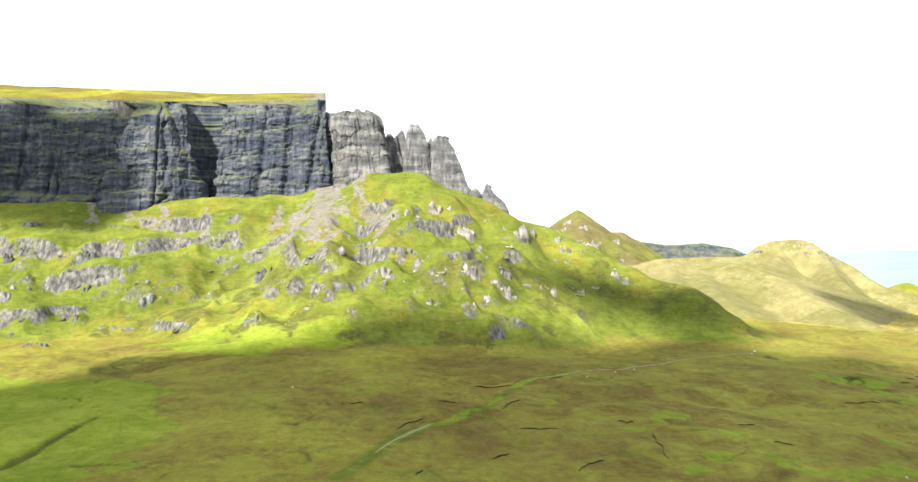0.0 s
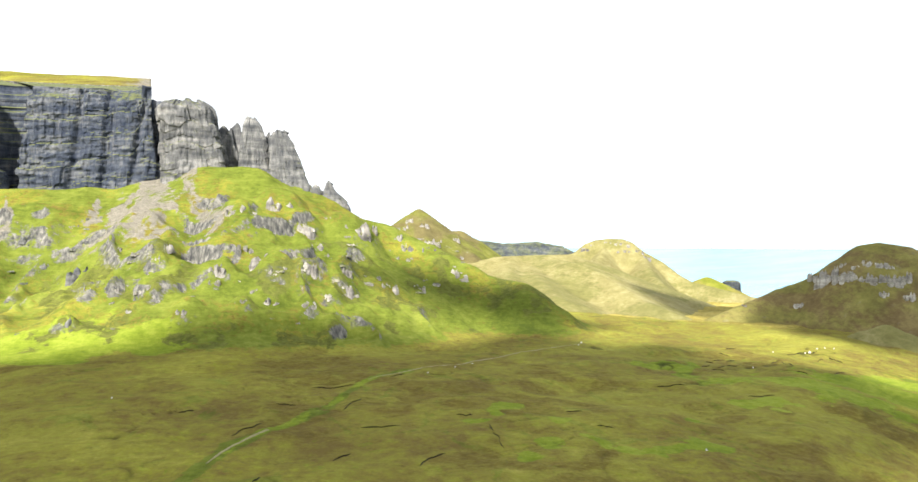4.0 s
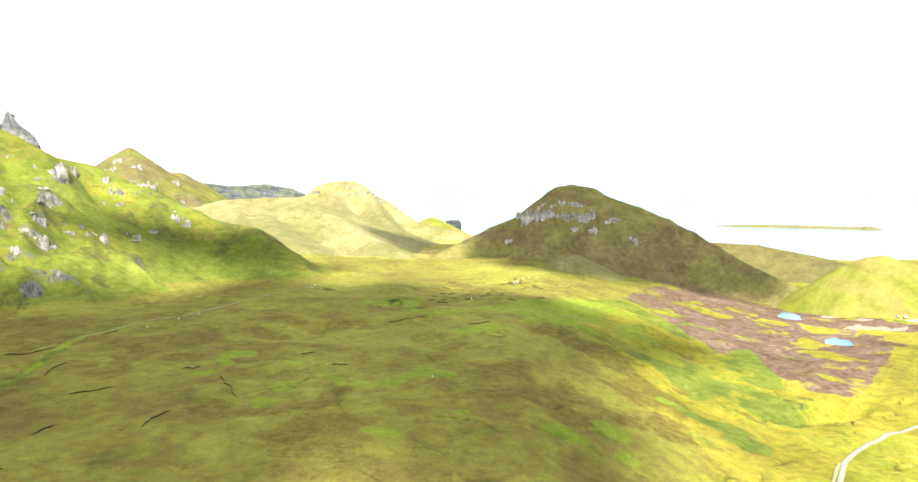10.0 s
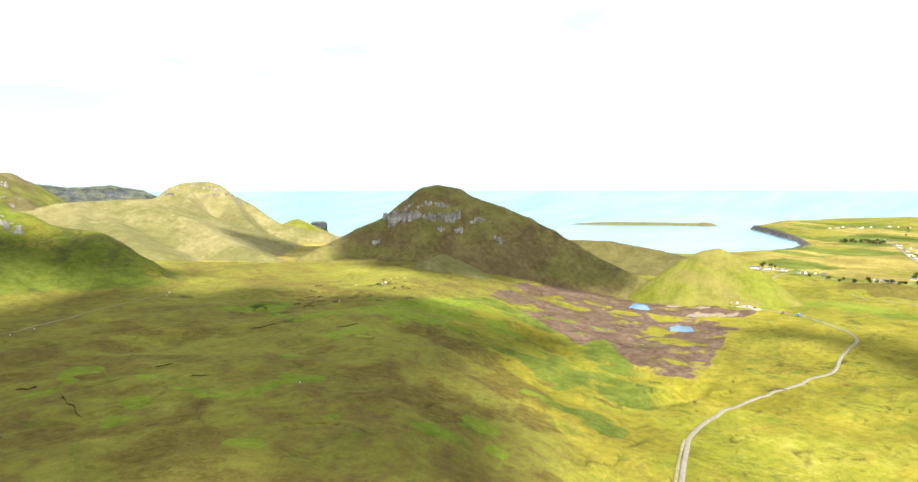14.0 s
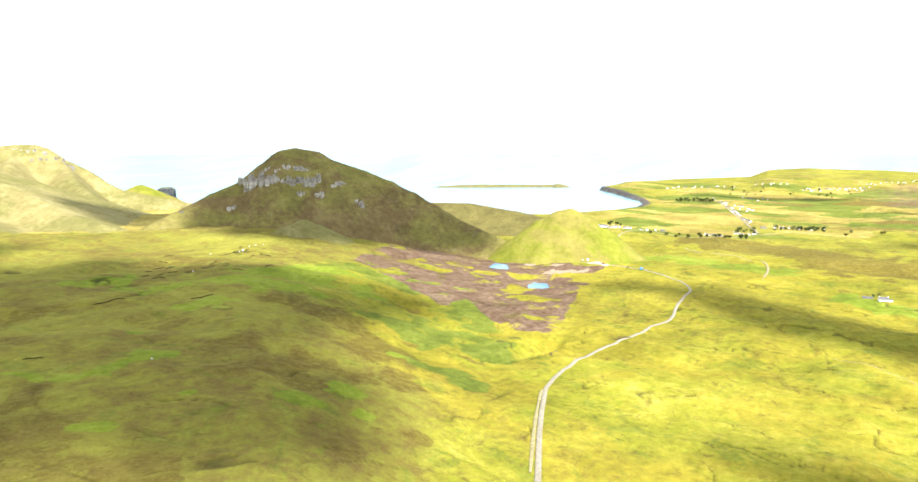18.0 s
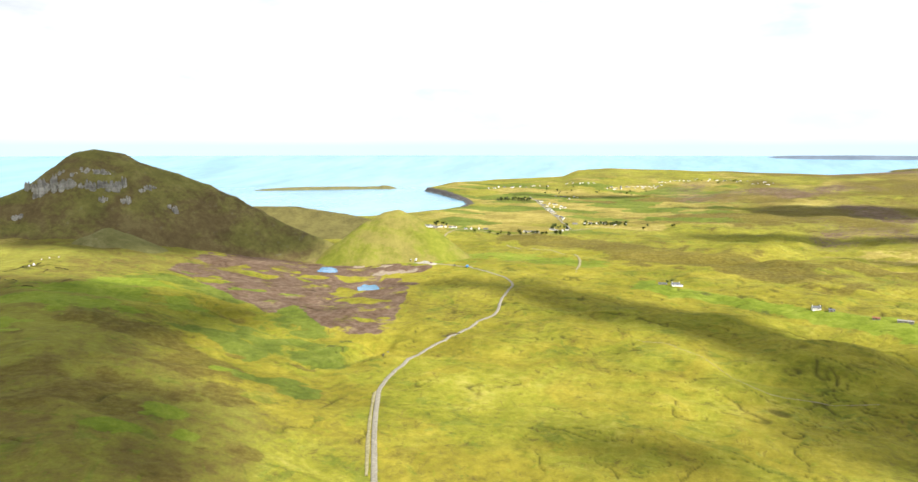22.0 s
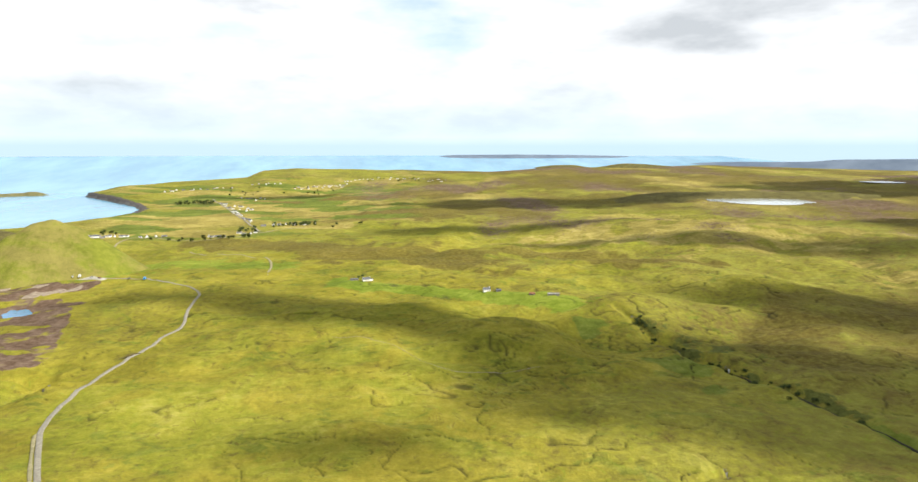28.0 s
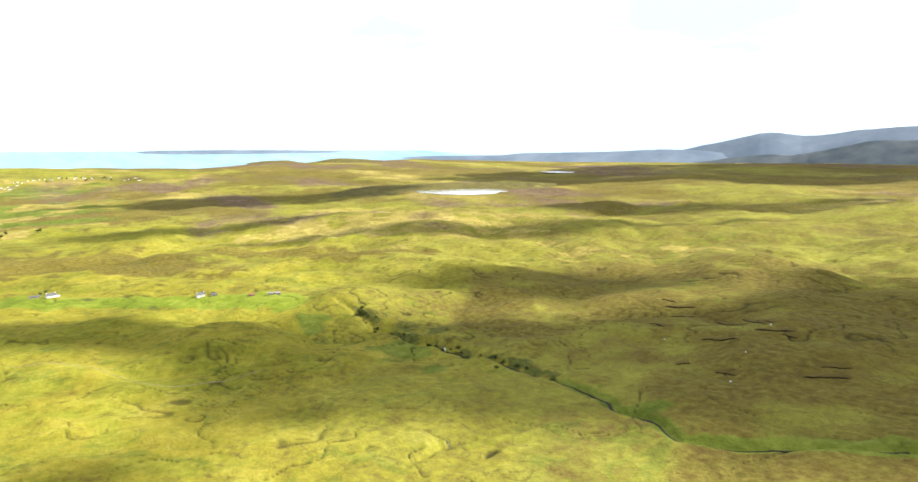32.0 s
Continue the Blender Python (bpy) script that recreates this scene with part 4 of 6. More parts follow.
    cover["shingle"] = np.where((np.abs(inside(X, Y, COAST)) < 26) & (AZ > 69) & (AZ < 75), 1.0, 0.0)
    for key, val in cover.items():
        at = me.attributes.new(key, "FLOAT", "POINT")
        at.data.foreach_set("value", val.astype(np.float32).ravel())
    return tagged(new("ground", me), "rough moorland ground of brown heath, yellow grass and green bog", "ground", kind="structure")


def near_slope(x, y):
    """How far the landslip slope stands above the moor."""
    return scarp_land(x, y) - base_land(np.degrees(np.arctan2(x, y)), np.hypot(x, y))


def add_pond(az, el, wide, deep, seed):
    """A pond about that bearing and angle; its half axes across and along the line of sight."""
    x, y, z = sight(az, el)
    t = np.linspace(0, 2 * math.pi, 48, endpoint=False)
    k = 1 + 0.22 * fbm(np.cos(t) * 2 + seed, np.sin(t) * 2, 1.2, 3, seed)
    a, d = np.cos(t) * wide * k, np.sin(t) * deep * k
    c, s = math.cos(radians(az)), math.sin(radians(az))
    ring = np.stack([x + a * c + d * s, y - a * s + d * c], 1)
    PONDS.append((ring, float(np.percentile(land(ring[:, 0], ring[:, 1]), 45))))


add_pond(61.75, -10.05, 14, 24, 1)
add_pond(65.1, -11.65, 13, 21, 2)
add_pond(122.7, -3.85, 150, 150, 3)
# rocky hummocks: bearing, foot angle, width and height in degrees
LEDGE = [(-33.0, -1.4, 3.70, 1.59), (-33.8, -4.3, 2.00, 1.65), (-24.1, -3.6, 3.30, 1.46), (-28.8, -3.8, 1.70, 1.23), (-25.2, -4.6, 1.60, 0.90), (-30.3, -3.5, 1.00, 0.78), (-32.0, -3.8, 0.70, 0.85),
         (-27.0, 1.0, 2.20, 0.53), (-32.3, 1.4, 1.50, 0.34), (-29.2, -1.1, 0.80, 0.78), (-27.6, -1.1, 0.60, 0.62), (-19.0, 0.0, 2.50, 0.66), (-30.0, -5.8, 0.60, 0.86), (-17.5, -6.6, 0.90, 1.17),
         (-32.7, -7.6, 1.60, 0.62), (-16.0, -3.0, 2.30, 1.44), (-16.1, -4.2, 0.70, 0.95), (-25.2, -0.2, 1.20, 0.54)]
MIDDLE = [(-5.3, 1.6, 2.50, 1.78), (-4.8, 0.4, 3.50, 1.19), (-1.9, 2.1, 2.00, 1.88), (-0.1, 0.3, 1.60, 1.59), (-5.3, -1.1, 2.30, 0.89), (-3.4, -2.2, 1.60, 1.24), (-2.3, -3.3, 1.80, 1.99), (-7.0, -3.1, 1.50, 1.78),
          (-7.2, -3.7, 0.90, 0.69), (-11.1, -0.7, 1.60, 0.88), (-13.4, -1.0, 2.30, 0.78), (-11.3, -2.3, 0.80, 1.47), (-14.2, -4.0, 0.60, 0.87), (-10.9, -3.5, 0.80, 0.59), (-9.3, -6.0, 1.30, 0.88),
          (0.3, -5.7, 1.00, 0.99), (1.8, -5.2, 1.30, 0.88), (0.0, -2.7, 2.00, 1.20), (2.1, -1.9, 1.30, 0.90), (0.6, -0.7, 1.70, 0.90), (4.1, 0.0, 2.50, 1.98), (1.5, 1.6, 1.10, 0.60)]
SHOULDER = [(-2.8, -5.6, 1.50, 1.19), (-5.0, -5.3, 1.10, 0.69), (3.0, -3.2, 1.80, 0.79), (3.3, -4.4, 1.00, 1.09), (4.0, -1.3, 1.50, 0.89), (-3.8, -4.5, 1.10, 0.49), (7.7, -1.2, 3.00, 1.47), (10.2, -1.2, 1.40, 0.78),
            (12.5, -3.7, 2.40, 1.35), (9.1, -4.3, 1.90, 0.69), (6.3, -4.2, 2.40, 0.79), (5.5, 0.2, 0.80, 1.18), (-15.3, 1.4, 1.80, 0.49), (-16.9, 0.7, 1.40, 0.57)]
HUMMOCKS = []
for q in LEDGE + MIDDLE + SHOULDER:
    x, y, z = sight(q[0], q[1])
    r = math.hypot(x, y)
    w, h = radians(q[2]) * r, radians(q[3]) * r
    HUMMOCKS.append((x, y, w, h))
for x, y, w, h in HUMMOCKS:
    r = math.hypot(x, y)
    BUMPS.append((x + x / r * w * 0.7, y + y / r * w * 0.7, w * 1.0, h * 0.5))

fill_grid()
ground = build_ground()


def build_sea():
    az = np.arange(-15, 134, 1.0)
    r = np.concatenate([np.linspace(1500, 3600, 30), np.linspace(3640, 4940, 40)])
    A, R = np.meshgrid(np.radians(az), r, indexing="ij")
    rim = CZ - 4940 * np.tan(np.radians(np.interp(np.degrees(A), [120, 132], [0.55, 1.6])))
    Z = np.where(R > 3600, np.clip(R - 3600, 0, None) ** 1.25 / (1340 ** 1.25) * rim, 0.0)
    me = mesh_from("sea", np.stack([R * np.sin(A), R * np.cos(A), Z], -1).reshape(-1, 3), grid_faces(len(az), len(r))[:, ::-1], M_SEA)
    return tagged(new("sea", me), "calm pale blue sea out to the horizon", "sea", kind="structure")


sea = build_sea()


def build_hill(hill):
    p = np.array(hill["line"])
    reach = 420
    x0, x1, y0, y1 = p[:, 0].min() - reach, p[:, 0].max() + reach, p[:, 1].min() - reach, p[:, 1].max() + reach
    stepm = max(3.0, min(8.0, (y1 - y0) / 230))
    xs, ys = np.arange(x0, x1, stepm), np.arange(y0, y1, stepm)
    X, Y = np.meshgrid(xs, ys, indexing="ij")
    Z = hill_z(hill, X, Y)
    over = Z - land(X, Y)
    keep = over > -8
    f = grid_faces(len(xs), len(ys))
    f = f[keep.ravel()[f].any(1)]
    used = np.unique(f)
    back = np.zeros(X.size, np.int64)
    back[used] = np.arange(len(used))
    v = np.stack([X, Y, np.maximum(Z, land(X, Y) - 10)], -1).reshape(-1, 3)[used]
    me = mesh_from(hill["name"], v, back[f], GROUND_OF[hill["ground"]])
    return tagged(new(hill["name"], me), hill["label"], "hill")


for hill in HILLS:
    build_hill(hill)


# ------------------------------------------------------------------ the great cliff
def build_cliff():
    plan = [np.array(polar(a, rr)) for a, rr in zip(CLIFF_AZ[1:], CLIFF_R[1:])]
    plan += [np.array(polar(-10.9, 1010)), np.array(polar(-10.9, 1090))]
    # even steps along the foot line
    seg = [np.linalg.norm(plan[i + 1] - plan[i]) for i in range(len(plan) - 1)]
    s = np.concatenate([[0], np.cumsum(seg)])
    u = np.arange(0, s[-1], 1.6)
    px = np.interp(u, s, [q[0] for q in plan])
    py = np.interp(u, s, [q[1] for q in plan])
    k = np.ones(9) / 9
    sx, sy = np.convolve(np.pad(px, 4, "edge"), k, "valid"), np.convolve(np.pad(py, 4, "edge"), k, "valid")
    tx, ty = np.gradient(sx), np.gradient(sy)
    ln = np.hypot(tx, ty)
    nx, ny = ty / ln, -tx / ln     # outward, towards the viewer's side
    azs, rs = np.degrees(np.arctan2(sx, sy)), np.hypot(sx, sy)
    top = plateau(np.minimum(azs, -11.4), rs)[1] - 1.0
    foot = scarp_land(sx, sy) - 42
    nv = 110
    v = np.linspace(0, 1, nv)
    U, V = np.meshgrid(u, v, indexing="ij")
    Zw = foot[:, None] + (top - foot)[:, None] * V
    # lava beds: each steps back and has its own columns
    rise = np.clip(V * 6.0 - 0.8 + 0.8 * fbm(U, U * 0, 75, 3, 107), 0, 5.9)
    bed = np.floor(rise)
    beds_f = rise - bed
    warp = U + 1.6 * vnoise(U / 9.0, Zw / 11.0, 3)
    col = hash2(np.floor(warp / (3.4 + 1.5 * hash2(bed, bed * 0, 4))), bed, 7) * 0.55 + hash2(np.floor(warp / 13.0 + bed * 0.37), bed, 9)
    butt = fbm(U, Zw * 0.10, 85, 2, 101)
    cleft = np.exp(-((np.abs(fbm(U, Zw * 0.08, 48, 2, 103)) / 0.07) ** 2))
    out = 7 * butt - 8 * cleft + 3.6 * (col - 0.8) + 0.9 * fbm(U, Zw, 5, 2, 105)
    out = out - bed * 3.6 - 4 * V - 3.0 * (beds_f > 0.8) + 1.3 * fbm(U * 0.25, Zw, 4.5, 2, 111)
    out = out + 12 * (1 - V) ** 1.6 + 12 * (1 - V) ** 1.3 * np.exp(-((np.degrees(np.arctan2(sx, sy))[:, None] + 24.5) / 3.0) ** 2)
    # a flared buttress between two dark recesses, and a lower tier to one side
    AZc = azs[:, None] + 0.35 * fbm(U, Zw, 26, 2, 112)
    left, right = -28.3 + 1.4 * V, -21.3 - 1.3 * V
    inb = step(AZc, left - 0.25, left + 0.25) * (1 - step(AZc, right - 0.25, right + 0.25))
    out = out + 13 * inb * (1.25 - 0.5 * V)
    out = out - 19 * step(AZc, right, right + 0.4) * (1 - step(AZc, -20.75, -20.35)) * step(V, 0.12, 0.35)
    split = -24.3 + 0.5 * V
    out = out - 9 * np.exp(-((AZc - split) / 0.16) ** 2) * (V < 0.85)
    out = out - 10 * (1 - step(AZc, left - 0.4, left)) + 17 * (1 - step(AZc, -29.4, -28.9)) * (1 - step(V, 0.30, 0.36))
    lip = step(V, 0.88, 1.0) * (0.6 + 0.5 * vnoise(U / 40, U * 0, 21)) * (azs < -11.9)[:, None]
    out = out - 24 * lip
    X = sx[:, None] + nx[:, None] * out
    Y = sy[:, None] + ny[:, None] * out
    # top row runs back on to the plateau
    side = (azs > -11.45).astype(float)
    bx = sx + (95 - 78 * side) * ((1 - side) * sx / rs - side * sy / rs)
    by = sy + (95 - 78 * side) * ((1 - side) * sy / rs + side * sx / rs)
    X = np.concatenate([X, bx[:, None]], 1)
    Y = np.concatenate([Y, by[:, None]], 1)
    Zw = np.concatenate([Zw, np.where(side > 0, top - 1.0, plateau(np.minimum(azs, -11.4), np.hypot(bx, by))[1] - 1.0)[:, None]], 1)
    f = grid_faces(len(u), nv + 1)
    f = f[~((f.max(1) % (nv + 1) == nv) & (f[:, 0] // (nv + 1) > np.argmax(azs > -11.9)))]
    me = mesh_from("cliff", np.stack([X, Y, Zw], -1).reshape(-1, 3), f, M_SHADED_ROCK, False)
    return tagged(new("cliff", me), "tall grey columnar basalt cliff with grassy ledges and dark gullies", "cliff")


build_cliff()


def crag_mesh(name, width, depth, height, seed, taper=0.45, nu=48, nv=30, sink=8.0, ragged=0.25, mat=None, ribs=11, square=3.2, soft_top=0.45, outline=None):
    """A standing rock: ribbed sides in stepped beds and a broken top."""
    th = np.linspace(0, 2 * math.pi, nu, endpoint=False)
    v = np.linspace(0, 1, nv)
    T, V = np.meshgrid(th, v, indexing="ij")
    cx, cy = np.cos(T), np.sin(T)
    box = (np.abs(cx) ** square + np.abs(cy) ** square) ** (-1 / square)      # squarish plan
    rib = T / (2 * math.pi) * ribs + 0.4 * vnoise(cx * 3 + seed, cy * 3, seed)
    rib_i = np.mod(np.floor(rib), ribs)
    tall = 1 - ragged * hash2(rib_i, rib_i * 0, seed + 5) * (0.35 + 0.65 * np.abs(cx)) - 0.35 * ragged * np.abs(fbm(cx * 3 + seed, cy * 3, 2, 2, seed + 8))
    bed = np.floor(V * 4 + 0.35 * vnoise(cx * 2 + seed, cy * 2, seed + 6))
    shape = 1 - taper * V ** 1.2 - 0.035 * bed
    thin = np.floor(V * 15 + 0.5 * vnoise(cx * 3 + seed, cy * 3, seed + 9))
    shape = shape * box * (0.88 + 0.14 * hash2(rib_i, bed, seed + 1) + 0.07 * hash2(thin, rib_i, seed + 11) + 0.10 * fbm(cx * 2 + seed * 3.3, cy * 2 + V * 1.5, 1.6, 3, seed + 2) + 0.05 * fbm(cx * 9 + seed, cy * 9 + V * 8, 1.0, 2, seed + 3))
    shape = shape * (1 - soft_top * np.clip((V - 0.9) / 0.1, 0, 1) ** 2)
    X, Y = cx * shape * width / 2, cy * shape * depth / 2
    if outline:      # left and right reach at each height
        hv, lo, hi = zip(*outline)
        W = np.clip((V * (height + sink) - sink) / height, 0, 1)
        lo, hi = np.interp(W, hv, lo), np.interp(W, hv, hi)
        shape = shape / (1 - taper * V ** 1.2 - 0.035 * bed)
        X, Y = (lo + hi) / 2 + cx * shape * (hi - lo) / 2, cy * shape * np.maximum((hi - lo) / 2, depth * 0.12) * depth / width
    Z = -sink + (height + sink) * V * (1 + (tall - 1) * V ** 1.5)
    verts = np.stack([X, Y, Z], -1).reshape(-1, 3)
    verts = np.concatenate([verts, [[0, 0, np.median(Z[:, -1])]]])
    i = np.arange(nu)
    cap = np.stack([i * nv + nv - 1, ((i + 1) % nu) * nv + nv - 1, np.full(nu, len(verts) - 1)], 1)
    me = bpy.data.meshes.new(name)
    me.from_pydata(verts.tolist(), [], grid_faces(nu, nv, True).tolist() + cap.tolist())
    me.materials.append(mat or M_SHADED_ROCK)
    me.update()
    return me


def tower(name, rows, r, seed, label, category, group="", deep=0.8, ragged=0.12, ribs=11, square=4.5, nu=110, nv=64):
    """A rock tower from its outline: angle up, bearings of its left and right edge, foot first."""
    foot, top = rows[0][0], rows[-1][0]
    mid = (rows[0][1] + rows[0][2]) / 2
    x, y = polar(mid, r)
    up = [r * math.tan(radians(q[0])) for q in rows]
    h = up[-1] - up[0]
    outline = [((u - up[0]) / h, radians(q[1] - mid) * r, radians(q[2] - mid) * r) for u, q in zip(up, rows)]
    w = radians(rows[0][2] - rows[0][1]) * r
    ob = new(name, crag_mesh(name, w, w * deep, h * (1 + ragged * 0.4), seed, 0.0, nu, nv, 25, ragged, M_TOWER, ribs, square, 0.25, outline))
    ob.matrix_world = pose(x, y, CZ + up[0], 0, 0, -mid)
    return tagged(ob, label, category, group)


def stand(name, az, el_top, el_foot, r, az_width, seed, label, category, taper=0.4, ragged=0.25, deep=0.8, group="", nu=64, nv=44, ribs=9, square=3.2, soft_top=0.35):
    """A rock tower whose foot and head lie at those angles."""
    x, y = polar(az, r)
    w = 2 * r * math.tan(radians(az_width / 2))
    z0 = CZ + r * math.tan(radians(el_foot))
    h = r * (math.tan(radians(el_top)) - math.tan(radians(el_foot)))
    ob = new(name, crag_mesh(name, w, w * deep, h, seed, taper, nu, nv, ragged=ragged, sink=25, mat=M_TOWER, ribs=ribs, square=square, soft_top=soft_top))
    ob.matrix_world = pose(x, y, z0, 0, 0, -az)
    return tagged(ob, label, category, group)


# ------------------------------------------------------------------ towers of the crest
CREST = "rock towers of the crest"
tower("rock_buttress", [(4.9, -11.2, -5.8), (5.75, -11.1, -5.9), (8.4, -11.1, -6.6), (10.2, -11.3, -7.1), (10.8, -11.2, -7.5)], 985, 3, "broad grey rock buttress standing apart from the cliff", "rock buttress", "", 0.8, 0.07, 15, 7.0, 150, 90)
tower("rock_wall", [(4.8, -12.4, -9.6), (8.0, -12.4, -9.8), (10.7, -12.3, -10.2)], 1015, 5, "dark rock wall joining the buttress to the cliff", "rock wall", CREST, 0.5, 0.06).data.materials[0] = M_SHADED_ROCK
tower("rock_pinnacle", [(5.0, -7.4, -4.6), (8.0, -7.2, -4.9), (9.1, -6.6, -5.2)], 1015, 8, "low jagged rock fin behind the pinnacles", "rock pinnacle", CREST, 0.5, 0.45)
tower("rock_pinnacle", [(4.9, -5.25, -3.0), (6.5, -5.15, -3.05), (8.3, -5.1, -3.2), (9.1, -5.0, -3.5), (9.8, -4.75, -4.0)], 970, 7, "jagged grey rock pinnacle on the grassy crest", "rock pinnacle", CREST, 0.8, 0.12, 9, 6.5)
tower("rock_pinnacle", [(4.8, -3.7, -2.4), (7.0, -3.5, -2.6), (8.8, -3.25, -2.85)], 975, 9, "narrow rock fin between two pinnacles", "rock pinnacle", CREST, 0.8, 0.16, 7)
tower("rock_pinnacle", [(4.1, -3.15, 0.5), (5.0, -3.05, 0.2), (6.6, -2.95, -0.4), (7.5, -2.9, -0.85), (8.4, -2.85, -1.3), (8.95, -2.7, -1.6)], 950, 12, "tall ribbed grey rock pinnacle with a stepped shoulder above the slope", "rock pinnacle", CREST, 0.7, 0.12, 11, 6.5)
tower("rock_step", [(3.4, -0.6, 1.5), (4.2, -0.5, 1.3), (4.7, -0.2, 0.9)], 935, 14, "low pale rock step below the pinnacles", "rock step", CREST, 0.6, 0.4)
tower("crest_pinnacle", [(2.7, 1.1, 3.5), (3.4, 1.2, 3.3), (4.2, 1.45, 2.5), (5.0, 1.7, 1.95)], 938, 15, "small pointed rock stack on the skyline crest", "rock stack", "", 0.7, 0.25)
stand("flat_topped_rock", 34.8, -3.02, -3.9, 1950, 1.5, 21, "dark flat-topped rock by the far shore", "rock", 0.1, 0.05).data.materials[0] = M_CRAG

# ------------------------------------------------------------------ outcrops
OUTCROP_KINDS = [crag_mesh("rock_rib", 1, 1, 1, 30 + k, 0.22 + 0.05 * (k % 3), 22, 12, 1.2, 0.45, mat, 7, 2.6, 0.4) for mat in (M_PALE_ROCK, M_TOWER, M_BRIGHT_ROCK) for k in range(7)]


def outcrop(az, el, az_wide, el_tall, k, label, group, spot=None, ribs=None):
    """A rock face let into the slope: a row of uneven ribs, the middle ones tallest."""
    x, y, z = spot or sight(az, el)
    r = math.hypot(x, y)
    w, h = radians(az_wide) * r, radians(el_tall) * r
    kinds = 7 if az < -15 else 14 if 38 < az < 52 else 0
    rr = random.Random(int(az * 100) + k)
    top = new("rock_outcrop")
    top.matrix_world = pose(x, y, z - 0.12 * h, 0, 0, -az + (k * 37) % 30 - 15)
    n = ribs or max(2, min(6, int(w / max(h, 1.0) * 2.2)))
    for i in range(n):
        f = (i + 0.5) / n - 0.5
        tall = h * (0.85 - 0.9 * f * f) * rr.uniform(0.55, 1.0)
        rib = part("rock_rib", OUTCROP_KINDS[kinds + rr.randrange(7)], top)
        wide = w / n * rr.uniform(1.1, 1.8)
        rib.matrix_world = top.matrix_world @ pose(f * w + rr.uniform(-0.06, 0.06) * w, rr.uniform(-0.10, 0.22) * w, -abs(f) * 0.25 * h, 0, rr.uniform(-9, 9), rr.uniform(0, 360)) @ Matrix.Diagonal((wide, wide * rr.uniform(0.8, 1.2), tall, 1))
    return tagged(top, label, "rock outcrop", group)


BAND = [(42.4, -2.5, 1.00, 0.70), (44.0, -2.7, 0.80, 0.60), (45.0, -2.9, 1.10, 0.70), (45.7, -2.9, 0.60, 0.39), (43.8, -1.5, 1.20, 0.30), (45.0, -1.6, 0.50, 0.30), (41.6, -2.7, 0.90, 1.00), (43.1, -2.5, 1.00, 0.50),
        (46.6, -3.9, 0.50, 0.40), (49.6, -4.6, 0.70, 0.39), (45.1, -3.8, 0.40, 0.50), (48.3, -3.0, 0.80, 0.25), (35.7, -5.0, 0.30, 0.25), (39.6, -4.8, 0.40, 0.25), (41.1, -3.1, 0.80, 0.69), (47.6, -3.2, 0.50, 0.25)]
for k, (q, (x, y, w, h)) in enumerate(zip(LEDGE + MIDDLE + SHOULDER, HUMMOCKS)):
    low = len(LEDGE) > k
    r = math.hypot(x, y)
    px, py = x + x / r * w * 0.15, y + y / r * w * 0.15
    outcrop(*q, k, "ribbed grey rock outcrop on the green bench" if low else "weathered pale grey outcrop among hummocks of grass", "outcrops of the landslip", (px, py, float(land(x, y)[0])))
BAND += [(40.5 + 0.42 * k, -2.75 - 0.12 * math.sin(k * 1.7), 0.55, 0.50 + 0.16 * math.sin(k * 2.3)) for k in range(15)] + [(42.6 + 0.7 * k, -1.75 - 0.1 * math.sin(k * 2.1), 0.4, 0.22) for k in range(5)]
for k, q in enumerate(BAND):
    outcrop(q[0], q[1], q[2] * 1.5, q[3] * 1.9, k + 1, "pale crag in the rock band of the domed hill", "crags of the domed hill")
for k, q in enumerate([(24.2, -0.35, 0.5, 0.2), (25.2, -0.15, 0.6, 0.2), (26.2, -0.2, 0.5, 0.2), (26.9, -0.45, 0.5, 0.25), (27.7, -0.85, 0.6, 0.25), (28.3, -1.35, 0.5, 0.2), (23.4, -0.7, 0.4, 0.2), (26.5, -0.8, 0.7, 0.2), (8.0, 1.0, 0.7, 0.5),
                       (8.6, 1.6, 0.5, 0.5), (9.9, 1.3, 0.5, 0.4), (7.5, 0.2, 0.6, 0.4), (10.6, -0.2, 0.8, 0.4), (12.4, 0.1, 0.6, 0.3)]):
    outcrop(q[0], q[1], q[2] * 1.5, q[3] * 1.9, k, "grey crag on the shoulder of the hill", "crags of the far hills")
# small broken rock scattered over the landslip
rnd = random.Random(4)
for k in range(90):
    a = rnd.uniform(-34, 13)
    outcrop(a, rnd.uniform(-6.8, 1.2) * (1 - max(a, 0) / 26), rnd.uniform(0.2, 0.7), rnd.uniform(0.1, 0.3), rnd.randrange(7), "small weathered rock outcrop in rough grass", "outcrops of the landslip", ribs=2)

